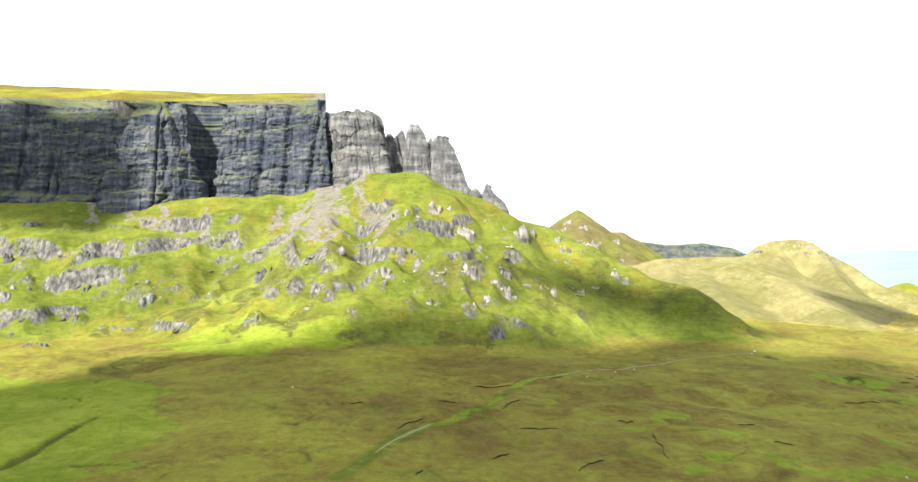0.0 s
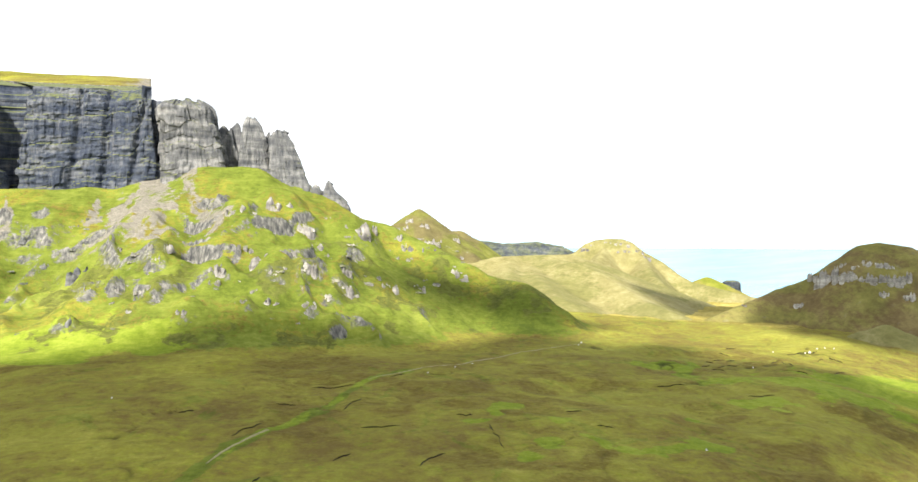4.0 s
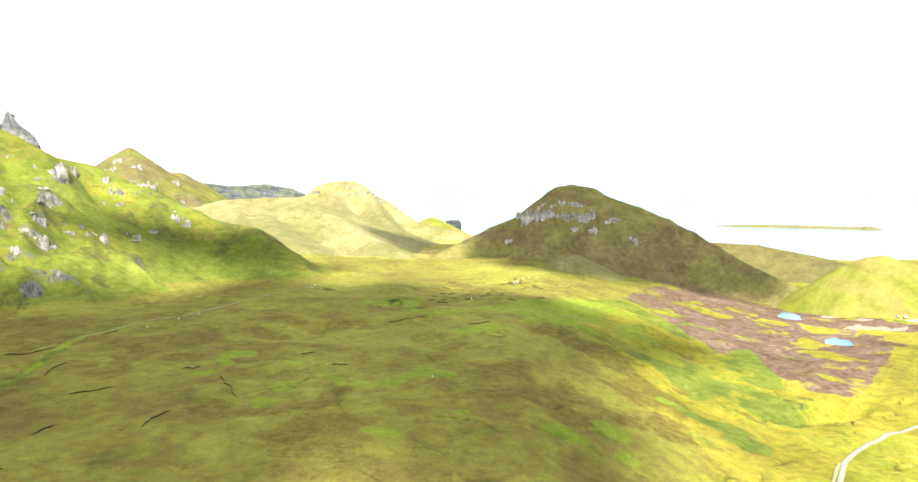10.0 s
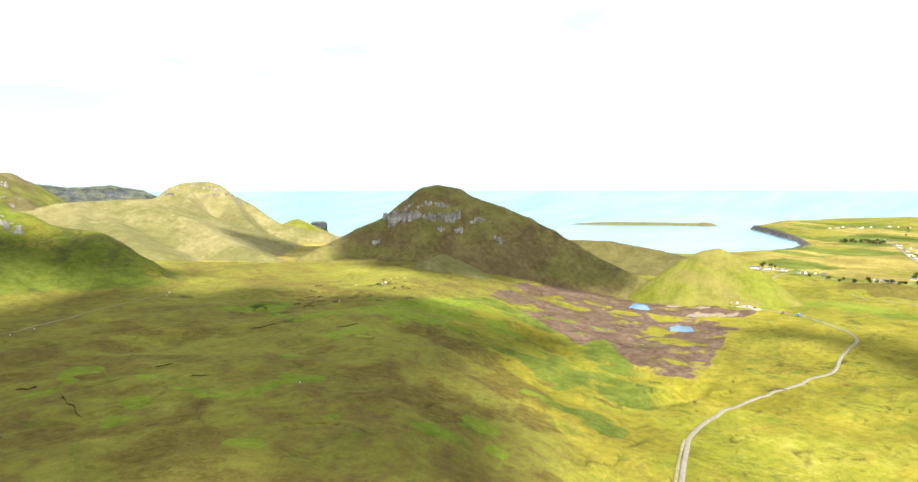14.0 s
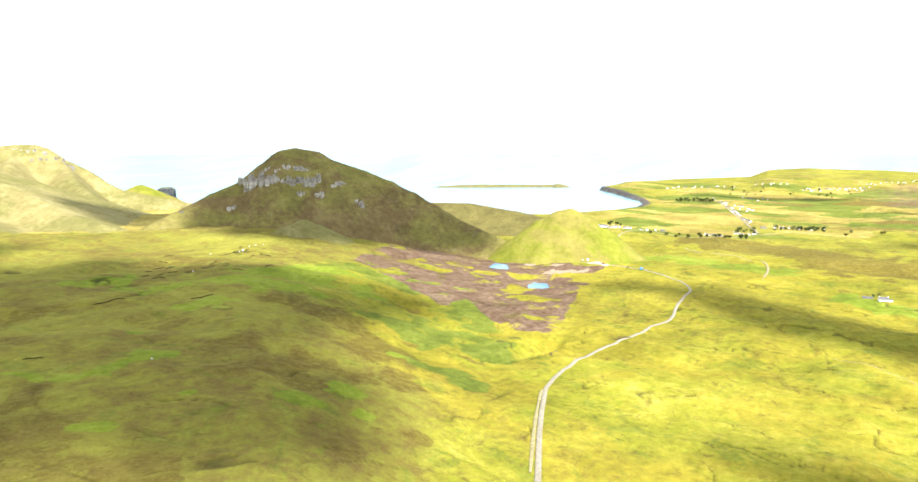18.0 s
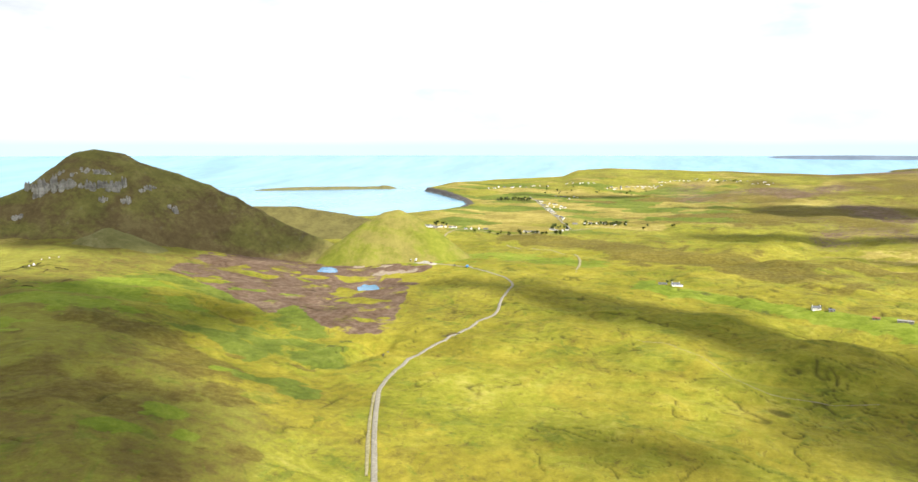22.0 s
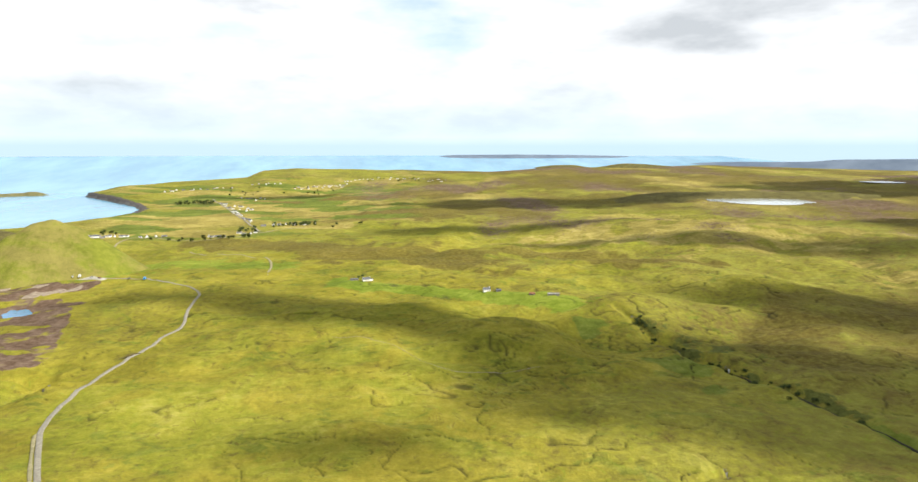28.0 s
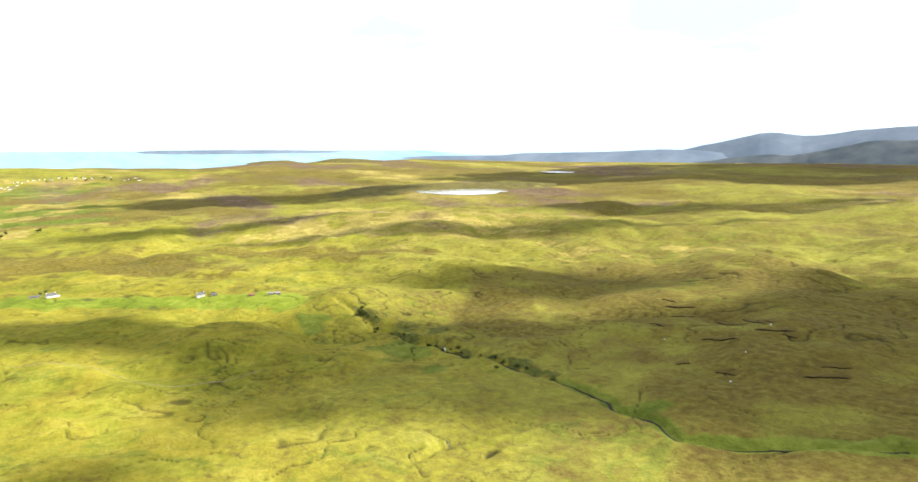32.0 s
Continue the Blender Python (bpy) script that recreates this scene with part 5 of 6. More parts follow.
# pale boulders on the moor
M_BOULDER = make_plain("pale_boulder", (0.30, 0.285, 0.26), (0.56, 0.54, 0.50), 0.8, 0.85, 0.2)
BOULDER_KINDS = [crag_mesh("boulder", 1, 1, 1, 60 + k, 0.35, 14, 7, 0.3, 0.25, M_BOULDER, 5) for k in range(3)]
for k, (a, e, w) in enumerate([(40.3, -8.29, 3.6), (40.8, -8.0, 2.6), (41.3, -7.9, 2.4), (41.9, -7.9, 2.2), (36.4, -9.71, 2.0), (23.1, -8.42, 3.4), (37.8, -8.46, 2.0), (40.0, -8.35, 2.2), (12.5, -10.57, 2.0),
                              (-14.4, -11.74, 1.8), (22.9, -8.6, 1.8), (14.0, -10.3, 1.6), (33.0, -16.2, 1.6), (10.2, -11.0, 1.5), (145.5, -18.6, 2.2), (148.2, -13.9, 2.4), (140.2, -15.8, 2.0), (146.5, -16.2, 1.6)]):
    x, y, z = sight(a, e)
    ob = new("boulder", BOULDER_KINDS[k % 3])
    ob.matrix_world = pose(x, y, z, 0, 0, k * 53) @ Matrix.Diagonal((w * 0.8, w * 0.65, w * 0.55, 1))
    tagged(ob, "pale weathered boulder lying on the dark moor", "boulder", "boulders on the moor")

# ------------------------------------------------------------------ peat banks
M_PEAT = make_plain("wet_peat", (0.008, 0.006, 0.004), (0.022, 0.016, 0.010), 0.7, 0.75, 0.15)
M_DARK_TURF = make_hill("dark_bank_turf", [(0.36, (0.068, 0.049, 0.014)), (0.52, (0.106, 0.082, 0.021)), (0.7, (0.150, 0.122, 0.032))])


def peat_bank(a0, e0, a1, e1, k, tall=0.75, turf=None):
    """A cut bank: dark face towards the hollow, turf on its lip."""
    p0, p1 = np.array(sight(a0, e0)), np.array(sight(a1, e1))
    n = max(8, int(np.linalg.norm(p1 - p0) / 1.5))
    t = np.linspace(0, 1, n)
    d = (p1 - p0)[:2] / max(np.linalg.norm((p1 - p0)[:2]), 1e-6)
    out = np.array([d[1], -d[0]])
    mid = (p0 + p1)[:2] / 2
    if np.dot(out, mid) > 0:
        out = -out
    wig = 1.6 * fbm(t * 30 + k * 9, t * 0, 8, 3, k) * np.sin(t * math.pi)
    cx = p0[0] + (p1[0] - p0[0]) * t + out[0] * wig
    cy = p0[1] + (p1[1] - p0[1]) * t + out[1] * wig
    hh = tall * np.clip(np.sin(t * math.pi) * 2.5, 0.05, 1) * (0.85 + 0.2 * fbm(t * 40, t * 0, 5, 2, k + 3))
    rows, lip = [], []
    for off, up in ((0.62, -0.6), (0.48, 0.15), (0.3, 0.55), (0.12, 0.92)):
        rows.append((off, up))
    for off, up in ((0.38, 0.88), (0.25, 1.06), (-0.6, 1.08), (-3.5, 0.55), (-8.0, -0.25)):
        lip.append((off, up))
    thing = tagged(new("peat_bank"), "dark cut peat bank with a turf lip on the moor", "peat bank", "peat banks of the moor")
    base_z = float(p0[2] + p1[2]) / 2
    thing.matrix_world = pose(float(mid[0]), float(mid[1]), base_z)
    for name, prof, mat in (("peat_face", rows, M_PEAT), ("turf_lip", lip, turf or M_GROUND)):
        v = []
        for i in range(n):
            for off, up in prof:
                x, y = cx[i] + out[0] * off, cy[i] + out[1] * off
                v.append((x - mid[0], y - mid[1], up * hh[i]))
        v = np.array(v)
        v[:, 2] += land(v[:, 0] + mid[0], v[:, 1] + mid[1]) - base_z
        part(name, mesh_from(name, v, grid_faces(n, len(prof)), mat), thing)


for k, q in enumerate([(0.5, -11.98, 4.1, -11.85), (-5.9, -15.29, -3.5, -14.55), (4.5, -15.3, 7.9, -15.2), (24.4, -14.96, 25.8, -15.08), (15.5, -15.15, 16.8, -17.01), (9.4, -18.41, 11.7, -17.39), (-9.8, -13.23, -8.6, -13.18),
                       (2.2, -17.76, 3.7, -17.28), (7.0, -11.3, 8.3, -11.1), (-2.4, -13.1, -0.7, -13.3), (3.0, -13.9, 4.6, -13.0), (-1.5, -19.6, 0.4, -19.6), (-4.3, -19.0, -3.6, -18.6), (12.6, -14.4, 14.0, -14.4),
                       (21.8, -14.0, 23.2, -13.9), (29.0, -11.7, 31.5, -11.4), (36, -11.9, 38, -11.6)]):
    peat_bank(*q, k)
hag = random.Random(31)
for k in range(18):
    a, e = hag.uniform(32.5, 42), hag.uniform(-10.1, -8.3)
    peat_bank(a, e, a + hag.uniform(0.3, 1.1), e + hag.uniform(-0.3, 0.3), k + 60, 0.8)
for k in range(10):
    a, e = hag.uniform(138, 156), hag.uniform(-18, -12.5)
    peat_bank(a, e, a + hag.uniform(1.0, 2.6), e + hag.uniform(-0.3, 0.3), k + 90, 0.9, M_DARK_TURF)
for k, q in enumerate([(143, -15.6, 146, -15.2), (147, -14.4, 150, -14.2), (150.5, -17.5, 154, -17.1), (140.0, -13.2, 142.6, -13.0), (71.6, -15.9, 73, -15.6)]):
    peat_bank(*q, k + 40, 1.1, M_DARK_TURF if q[0] > 120 else M_GROUND)

# ------------------------------------------------------------------ road, tracks and water
M_ROAD = make_plain("worn_asphalt", (0.165, 0.150, 0.115), (0.27, 0.25, 0.20), 1.5, 0.9, 0.03)
M_GRAVEL = make_plain("pale_gravel", (0.26, 0.24, 0.20), (0.42, 0.39, 0.33), 1.2, 0.95, 0.06)
M_TRACK = make_plain("worn_track", (0.16, 0.145, 0.07), (0.28, 0.25, 0.14), 1.6, 0.95, 0.06)
M_POND = make_water("pond_water", (0.05, 0.17, 0.33), (0.09, 0.24, 0.42), 0.12, 5)
M_LOCH = make_water("loch_water", (0.30, 0.34, 0.37), (0.45, 0.48, 0.50), 0.08, 9)


def ribbon(name, pts, wide, mat, lift, label, category, kind="structure", edge=0.2, uneven=0.0, on=None):
    """A strip that follows the ground."""
    c = np.array(pts)[:, :2]
    t = np.gradient(c, axis=0)
    t /= np.linalg.norm(t, axis=1)[:, None] + 1e-9
    nrm = np.stack([t[:, 1], -t[:, 0]], 1)
    k = np.arange(len(c))
    w = wide * (1 + uneven * fbm(k * 1.0, k * 0.0, 6, 3, 7))
    v = []
    for j, (o, up) in enumerate(((-0.5 - edge / wide, -0.5), (-0.5, 0.0), (-0.2, 0.06), (0.2, 0.06), (0.5, 0.0), (0.5 + edge / wide, -0.5))):
        q = c + nrm * (o * w)[:, None]
        z = (on or land)(q[:, 0], q[:, 1])
        v.append(np.stack([q[:, 0], q[:, 1], np.maximum(z, land(c[:, 0], c[:, 1])) + lift + up], 1))
    v = np.stack(v, 1).reshape(-1, 3)
    me = mesh_from(name, v, grid_faces(len(c), 6)[:, ::-1], mat)
    return tagged(new(name, me), label, category, kind=kind)


ROAD = curve([p[:2] for p in [(*polar(65.0, 200), 0)] + on_land([(65.3, -26.5), (65.4, -23.3), (65.7, -21.0), (66.1, -19.8), (67.4, -18.5), (70.0, -16.95), (72.2, -15.8), (74.3, -14.8), (76.1, -13.85), (76.5, -12.9),
                                                                   (77.1, -12.0), (77.5, -11.4), (76.6, -10.75), (74.8, -10.25), (73.0, -9.95), (70.8, -9.7), (69.3, -9.55)])], 14)
ribbon("road", ROAD, 2.7, M_ROAD, 0.35, "narrow grey single-track road winding over the moor", "road")
ribbon("track", curve([p[:2] for p in on_land([(64.6, -26.8), (64.9, -23.3), (65.3, -21.0), (65.5, -20.3)])], 14), 1.6, M_TRACK, 0.35, "faint worn track beside the road", "track", edge=0.2, uneven=0.3)
ribbon("track", curve([p[:2] for p in on_land([(82.9, -10.3), (83.1, -9.1), (81.4, -8.7), (79.3, -8.4), (77.0, -8.1)])], 10), 3.0, M_TRACK, 0.5, "pale farm track over the green rise", "track", uneven=0.2)
ribbon("track", curve([p[:2] for p in on_land([(88, -15.6), (91.5, -16.0), (94.6, -17.2), (97.4, -18.4), (100.5, -18.8), (103.6, -18.7), (106, -18.2)])], 10), 0.5, M_TRACK, 0.15, "faint old path curving through the grass", "track", edge=0.2, uneven=0.5)
ribbon("village_road", curve([p[:2] for p in on_land([(78.9, -4.0), (79.6, -4.5), (80.3, -5.1), (81.6, -6.1), (82.4, -6.7)])], 10), 4.5, M_ROAD, 0.8, "straight pale village road between the houses", "road")
ribbon("village_road", curve([p[:2] for p in on_land([(69.5, -6.8), (72.3, -6.95), (75.1, -7.0), (78.6, -7.2), (82.4, -6.8), (86, -6.5)])], 10), 4.0, M_TRACK, 0.8, "pale road through the lower crofts", "road")
ribbon("moor_burn", BURN_MOOR[30:], 0.8, M_TRACK, 0.25, "thin pale stream trickling over the moor", "stream", uneven=0.6)
ribbon("moor_burn", BURN_MOOR[6:16], 1.1, M_TRACK, 0.3, "pale gravel bed of a small moor stream", "stream bed", uneven=0.6)
ribbon("burn", curve(BURN[2:], 10), 1.5, M_PEAT, 0.2, "narrow burn at the bottom of its dark gully", "stream", uneven=0.6)
# dirt car park at the road's end
M_DIRT = make_plain("bare_dirt", (0.17, 0.13, 0.09), (0.33, 0.27, 0.20), 3.0, 0.95, 0.08)


def patch(name, pts, mat, lift, label, category, seed=0, level=False, rounded=10):
    """A flat patch with a ragged outline, draped on the ground or level."""
    c = np.mean(np.array(pts)[:, :2], 0)
    ring = np.array(curve([p[:2] for p in pts] + [pts[0][:2]], rounded))[:-1]
    k = np.arange(len(ring))
    ring = c + (ring - c) * (1 + 0.05 * fbm(k * 1.0, k * 0.0, 5, 3, seed))[:, None]
    v = []
    for f in (1.06, 1.0, 0.8, 0.6, 0.4, 0.2, 0.02):
        v.append(c + (ring - c) * f)
    v = np.stack(v, 1).reshape(-1, 2)
    z = land(v[:, 0], v[:, 1])
    z = np.full(len(v), np.percentile(z, 70)) if level else z
    z = z + lift
    z[::7] -= 1.2
    me = mesh_from(name, np.column_stack([v, z]), grid_faces(len(ring), 7, True), mat)
    return tagged(new(name, me), label, category, kind="structure")


patch("car_park", on_land([(68.6, -9.5), (69.6, -9.4), (70.4, -9.58), (71.0, -9.72), (70.6, -9.82), (69.6, -9.7)]), M_GRAVEL, 0.5, "pale gravel parking place at the road's end", "car park", 3)
for (ring, level), mat, name, label in zip(PONDS, (M_POND, M_POND, M_LOCH), ("pond", "pond", "loch"),
                                           ("small bright blue pond in the heather", "small bright blue pond among dark heather", "pale grey loch shining on the far moor")):
    c = ring.mean(0)
    v = np.stack([c + (ring - c) * f for f in (1.02, 0.7, 0.4, 0.02)], 1).reshape(-1, 2)
    me = mesh_from(name, np.column_stack([v, np.full(len(v), level - 0.15)]), grid_faces(len(ring), 4, True), mat)
    tagged(new(name, me), label, name, kind="structure")
patch("loch", on_land([(129.5, -2.35), (131, -2.45), (132.4, -2.36), (131, -2.28)]), M_LOCH, 2.5, "narrow far lochan on the skyline moor", "loch", 5, True)
for k, q in enumerate([(66.5, -9.9), (67.5, -10.4), (64.5, -9.6), (66.2, -10.5), (68.6, -10.4)]):
    x, y, z = sight(*q)
    patch("dirt_patch", [(x + 16 * math.cos(i * 1.05 + k) * (1.6 if i % 3 else 0.8), y + 9 * math.sin(i * 1.05 + k)) for i in range(6)], M_DIRT, 0.3, "bare trodden dirt between the heather", "bare ground", k + 20)
x, y, z = sight(65.75, -20.3)
patch("lay_by", [(x + 2.6 * math.cos(i * 1.05) * (0.7 if i % 2 else 1.0), y + 2.2 * math.sin(i * 1.05)) for i in range(6)], M_TRACK, 0.3, "gravel passing place beside the road", "lay-by", 31)
# waterfall at the gully's head
fx, fy = BURN[4]
fz = float(land(fx, fy)[0])
fall = [(fx + 0.9 * j * math.cos(radians(122)) + 0.25 * math.sin(i * 2.1), fy - 0.9 * j * math.sin(radians(122)), fz + 3.4 - i * 0.75) for i in range(6) for j in (-0.8, 0.0, 0.8)]
tagged(new("waterfall", mesh_from("waterfall", np.array(fall), grid_faces(6, 3), make_plain("white_water", (0.6, 0.62, 0.63), (0.85, 0.86, 0.86), 0.4, 0.4, 0.1))), "short white waterfall dropping into the gully", "waterfall", kind="structure")

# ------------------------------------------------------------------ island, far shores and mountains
# distance haze is painted in: both far materials have a blue-grey base colour
M_FAR_HAZE = make_plain("hazed_far_slopes", (0.105, 0.135, 0.18), (0.150, 0.185, 0.235), 260, 1.0, 0.0, 0.0)
M_DARK_HAZE = make_plain("hazed_far_moor", (0.050, 0.064, 0.080), (0.085, 0.100, 0.112), 160, 1.0, 0.0, 0.0)
M_ISLE = make_hill("island_turf", [(0.36, (0.085, 0.078, 0.036)), (0.52, (0.135, 0.125, 0.055)), (0.7, (0.19, 0.178, 0.085))], 0.4)


def range_of(name, rows, mat, fall, label, category, base=0.0, seed=1, rough=6.0, size=160, thick=60):
    """A long hill: a crest line with slopes to both sides."""
    line = crest_of(rows)
    pts = np.array(curve(line, 14))
    n = len(pts)
    k = np.arange(n) * 11.0
    z = pts[:, 2] + rough * fbm(k, k * 0, size, 4, seed)
    away = pts[:, :2] / np.linalg.norm(pts[:, :2], axis=1)[:, None]
    v = []
    m = 16
    for j in range(-m, m + 1):
        d = np.sign(j) * (abs(j) / m) ** 1.5 * (z - base + 30) / fall
        zz = z - fall * np.sqrt(d * d + 64) + fall * 8 + rough * 0.6 * fbm(pts[:, 0] + d, pts[:, 1] + j * 37.0, size * 0.5, 3, seed + 3) * min(1, abs(j) / 5)
        v.append(np.stack([pts[:, 0] + away[:, 0] * d, pts[:, 1] + away[:, 1] * d, zz], 1))
    v = np.stack(v, 1).reshape(-1, 3)
    ob = new(name, mesh_from(name, v, grid_faces(n, 2 * m + 1), mat))
    return tagged(ob, label, category)


range_of("island", [(55.5, -3.42, 3400), (57.0, -3.25, 3400), (59.4, -3.13, 3400), (63, -3.11, 3420), (65.6, -3.14, 3430), (66.6, -3.06, 3430), (67.2, -3.16, 3430), (67.9, -3.4, 3430)], M_ISLE, 0.5, "low flat grassy island lying off the bay", "island", 0.0, 5, 0.8, 60)
range_of("far_mountain", [(139, -1.0, 4750), (142.0, -0.2, 4750), (144.6, 0.36, 4750), (147.0, 0.82, 4750), (149, 0.72, 4750), (150.6, 0.6, 4750), (153.6, 1.0, 4750), (156.6, 1.17, 4750), (162, 1.4, 4750), (170, 1.0, 4750)], M_FAR_HAZE, 0.5,
         "mountain range on the far skyline, painted pale blue with haze", "mountain", 0, 11, 5)
range_of("dark_hill", [(140, -1.75, 4300), (142.9, -1.33, 4300), (146.3, -0.85, 4300), (148.5, -0.9, 4300), (150.7, -0.65, 4300), (153.6, 0.04, 4300), (156.7, 0.26, 4300), (162, 0.5, 4300), (170, 0.2, 4300)], M_DARK_HAZE, 0.4,
         "dark blue-green hill range with haze painted into its colour", "hill", 0, 12, 6)
range_of("far_hill", [(117, -1.2, 4600), (119.5, -1.02, 4600), (122, -1.0, 4600), (126, -0.95, 4600), (129.4, -0.75, 4600), (135.7, -0.62, 4600), (139.8, -0.45, 4600), (142.5, -0.6, 4600), (146, -1.0, 4600)], M_FAR_HAZE, 0.35, "low hills behind the moor, painted blue with haze", "hill", 0, 13, 4)
range_of("far_shore", [(97, -0.62, 4900), (99, -0.52, 4900), (104, -0.48, 4900), (109, -0.52, 4900), (113, -0.6, 4900)], M_FAR_HAZE, 0.3, "long low far coast across the sea", "coast", 90, 14, 2)
range_of("far_hill", [(104.5, -1.75, 4400), (106.5, -1.38, 4400), (108.5, -1.32, 4400), (110, -1.55, 4400), (112.5, -1.2, 4400), (115, -1.3, 4400), (118, -1.5, 4400)], M_MOOR_HILL, 0.3, "low brown hills at the edge of the moor", "hill", 60, 15, 3)
range_of("moor_ridge", [(110.0, -4.6, 2150), (113.5, -3.75, 2150), (116.5, -3.45, 2180), (119.2, -3.35, 2200), (122, -3.2, 2260), (126, -3.15, 2300), (131, -3.3, 2300)], M_MOOR_HILL, 0.16, "long brown moor ridge behind the loch", "hill", 40, 16, 3)

# ------------------------------------------------------------------ houses
M_WALL = make_plain("limewash", (0.74, 0.73, 0.70), (0.85, 0.84, 0.81), 1.5, 0.85, 0.02)
M_SLATE = make_plain("roof_slate", (0.075, 0.08, 0.09), (0.14, 0.145, 0.155), 0.6, 0.6, 0.03)
M_STONE = make_plain("rubble_stone", (0.16, 0.15, 0.135), (0.30, 0.285, 0.26), 0.5, 0.9, 0.08)
M_GLASS = make_plain("window_glass", (0.02, 0.025, 0.03), (0.04, 0.045, 0.05), 2.0, 0.1, 0.0, 0.5)
M_DOOR = make_plain("painted_door", (0.14, 0.05, 0.04), (0.18, 0.07, 0.05), 0.5, 0.5, 0.01)
M_RUST = make_plain("rusty_iron", (0.17, 0.07, 0.04), (0.28, 0.13, 0.08), 0.6, 0.75, 0.02)


def block(name, x0, x1, y0, y1, z0, z1, mat, bevel=0.03):
    bm = bmesh.new()
    bmesh.ops.create_cube(bm, size=1.0)
    for v in bm.verts:
        v.co = (x0 + (v.co.x + 0.5) * (x1 - x0), y0 + (v.co.y + 0.5) * (y1 - y0), z0 + (v.co.z + 0.5) * (z1 - z0))
    if bevel:
        bmesh.ops.bevel(bm, geom=bm.edges[:], offset=bevel, segments=1, affect="EDGES")
    me = bpy.data.meshes.new(name)
    bm.to_mesh(me)
    bm.free()
    me.materials.append(mat)
    return me


def solid(name, verts, faces, mat):
    me = bpy.data.meshes.new(name)
    me.from_pydata(verts, [], faces)
    me.materials.append(mat)
    me.update()
    return me


def house(label, length=11.0, depth=6.5, eaves=2.7, ridge_h=5.2, wall_mat=None, roof_mat=None, chimneys=2, wing=0.0, group=""):
    """A gabled cottage: walls, roof with thickness, chimneys, door and windows. Its long front faces -y."""
    wall_mat, roof_mat = wall_mat or M_WALL, roof_mat or M_SLATE
    top = tagged(new("house"), label, "house", group)
    a, b = length / 2, depth / 2
    v = [(-a, -b, -1.5), (a, -b, -1.5), (a, b, -1.5), (-a, b, -1.5), (-a, -b, eaves), (a, -b, eaves), (a, b, eaves), (-a, b, eaves), (-a, 0, ridge_h), (a, 0, ridge_h)]
    part("wall", solid("wall", v, [(0, 1, 5, 4), (2, 3, 7, 6), (1, 2, 6, 9, 5), (3, 0, 4, 8, 7), (3, 2, 1, 0)], wall_mat), top)
    o, th = 0.35, 0.22
    for side in (-1, 1):
        e = side * (b + o)
        ez = eaves - o * (ridge_h - eaves) / b
        q = [(-a - o, e, ez), (a + o, e, ez), (a + o, 0, ridge_h), (-a - o, 0, ridge_h)]
        q = q + [(x, y, z + th) for x, y, z in q]
        f = [(0, 1, 2, 3), (7, 6, 5, 4), (0, 4, 5, 1), (1, 5, 6, 2), (2, 6, 7, 3), (3, 7, 4, 0)]
        part("roof", solid("roof", q, f if side > 0 else [g[::-1] for g in f], roof_mat), top)
    for k in range(chimneys):
        x = (-1 if k == 0 else 1) * (a - 0.45)
        c = part("chimney", block("chimney", x - 0.4, x + 0.4, -0.55, 0.55, ridge_h - 0.8, ridge_h + 1.1, wall_mat), top)
        part("chimney_pot", block("chimney_pot", x - 0.14, x + 0.14, -0.14, 0.14, ridge_h + 1.1, ridge_h + 1.5, M_RUST, 0.02), c)
    part("door", block("door", -0.5, 0.5, -b - 0.06, -b + 0.05, 0, 2.0, M_DOOR), top)
    for x in (-0.33 * length, -0.17 * length, 0.17 * length, 0.33 * length):
        w = part("window", block("window", x - 0.55, x + 0.55, -b - 0.05, -b + 0.05, 0.9, 2.1, M_WALL), top)
        part("pane", block("pane", x - 0.45, x + 0.45, -b - 0.08, -b - 0.045, 1.0, 2.0, M_GLASS, 0.0), w)
    if wing:
        part("outbuilding", block("outbuilding", a, a + wing, -b + 0.6, b - 0.6, -1.5, 2.3, wall_mat, 0.05), top)
        part("outbuilding_roof", block("outbuilding_roof", a + 0.05, a + wing + 0.3, -b + 0.3, b - 0.3, 2.3, 2.6, roof_mat, 0.05), top)
    return top


def put(ob, az, el, turn, scale=1.0):
    x, y, z = sight(az, el)
    ob.matrix_world = pose(x, y, z + 0.2, 0, 0, turn) @ Matrix.Scale(scale, 4)
    return ob


put(house("white croft house with a dark slate roof beside trees", 13, 7, 3.0, 6.0, wing=5), 91.0, -11.05, -75, 0.7)
put(house("low stone byre with a grey roof by the croft", 15, 5, 2.0, 3.4, M_STONE, M_SLATE, 0), 90.0, -10.98, -92, 0.65)
put(house("small white cottage with a dark roof on a green field", 11, 6.5, 2.9, 5.6), 101.35, -12.02, -80, 0.68)
put(house("grey stone outhouse near the cottage", 7, 4.5, 1.9, 3.2, M_STONE, M_SLATE, 0), 102.4, -12.02, -100, 0.75)
put(house("rusty-roofed shed on the green strip", 9, 5, 2.0, 3.3, M_STONE, M_RUST, 0), 105.3, -12.25, -110, 0.65)
put(house("long ruined stone byre on the green strip", 17, 5, 1.8, 2.9, M_STONE, M_STONE, 0), 107.1, -12.22, -105, 0.7)
VILLAGE = "houses of the village"
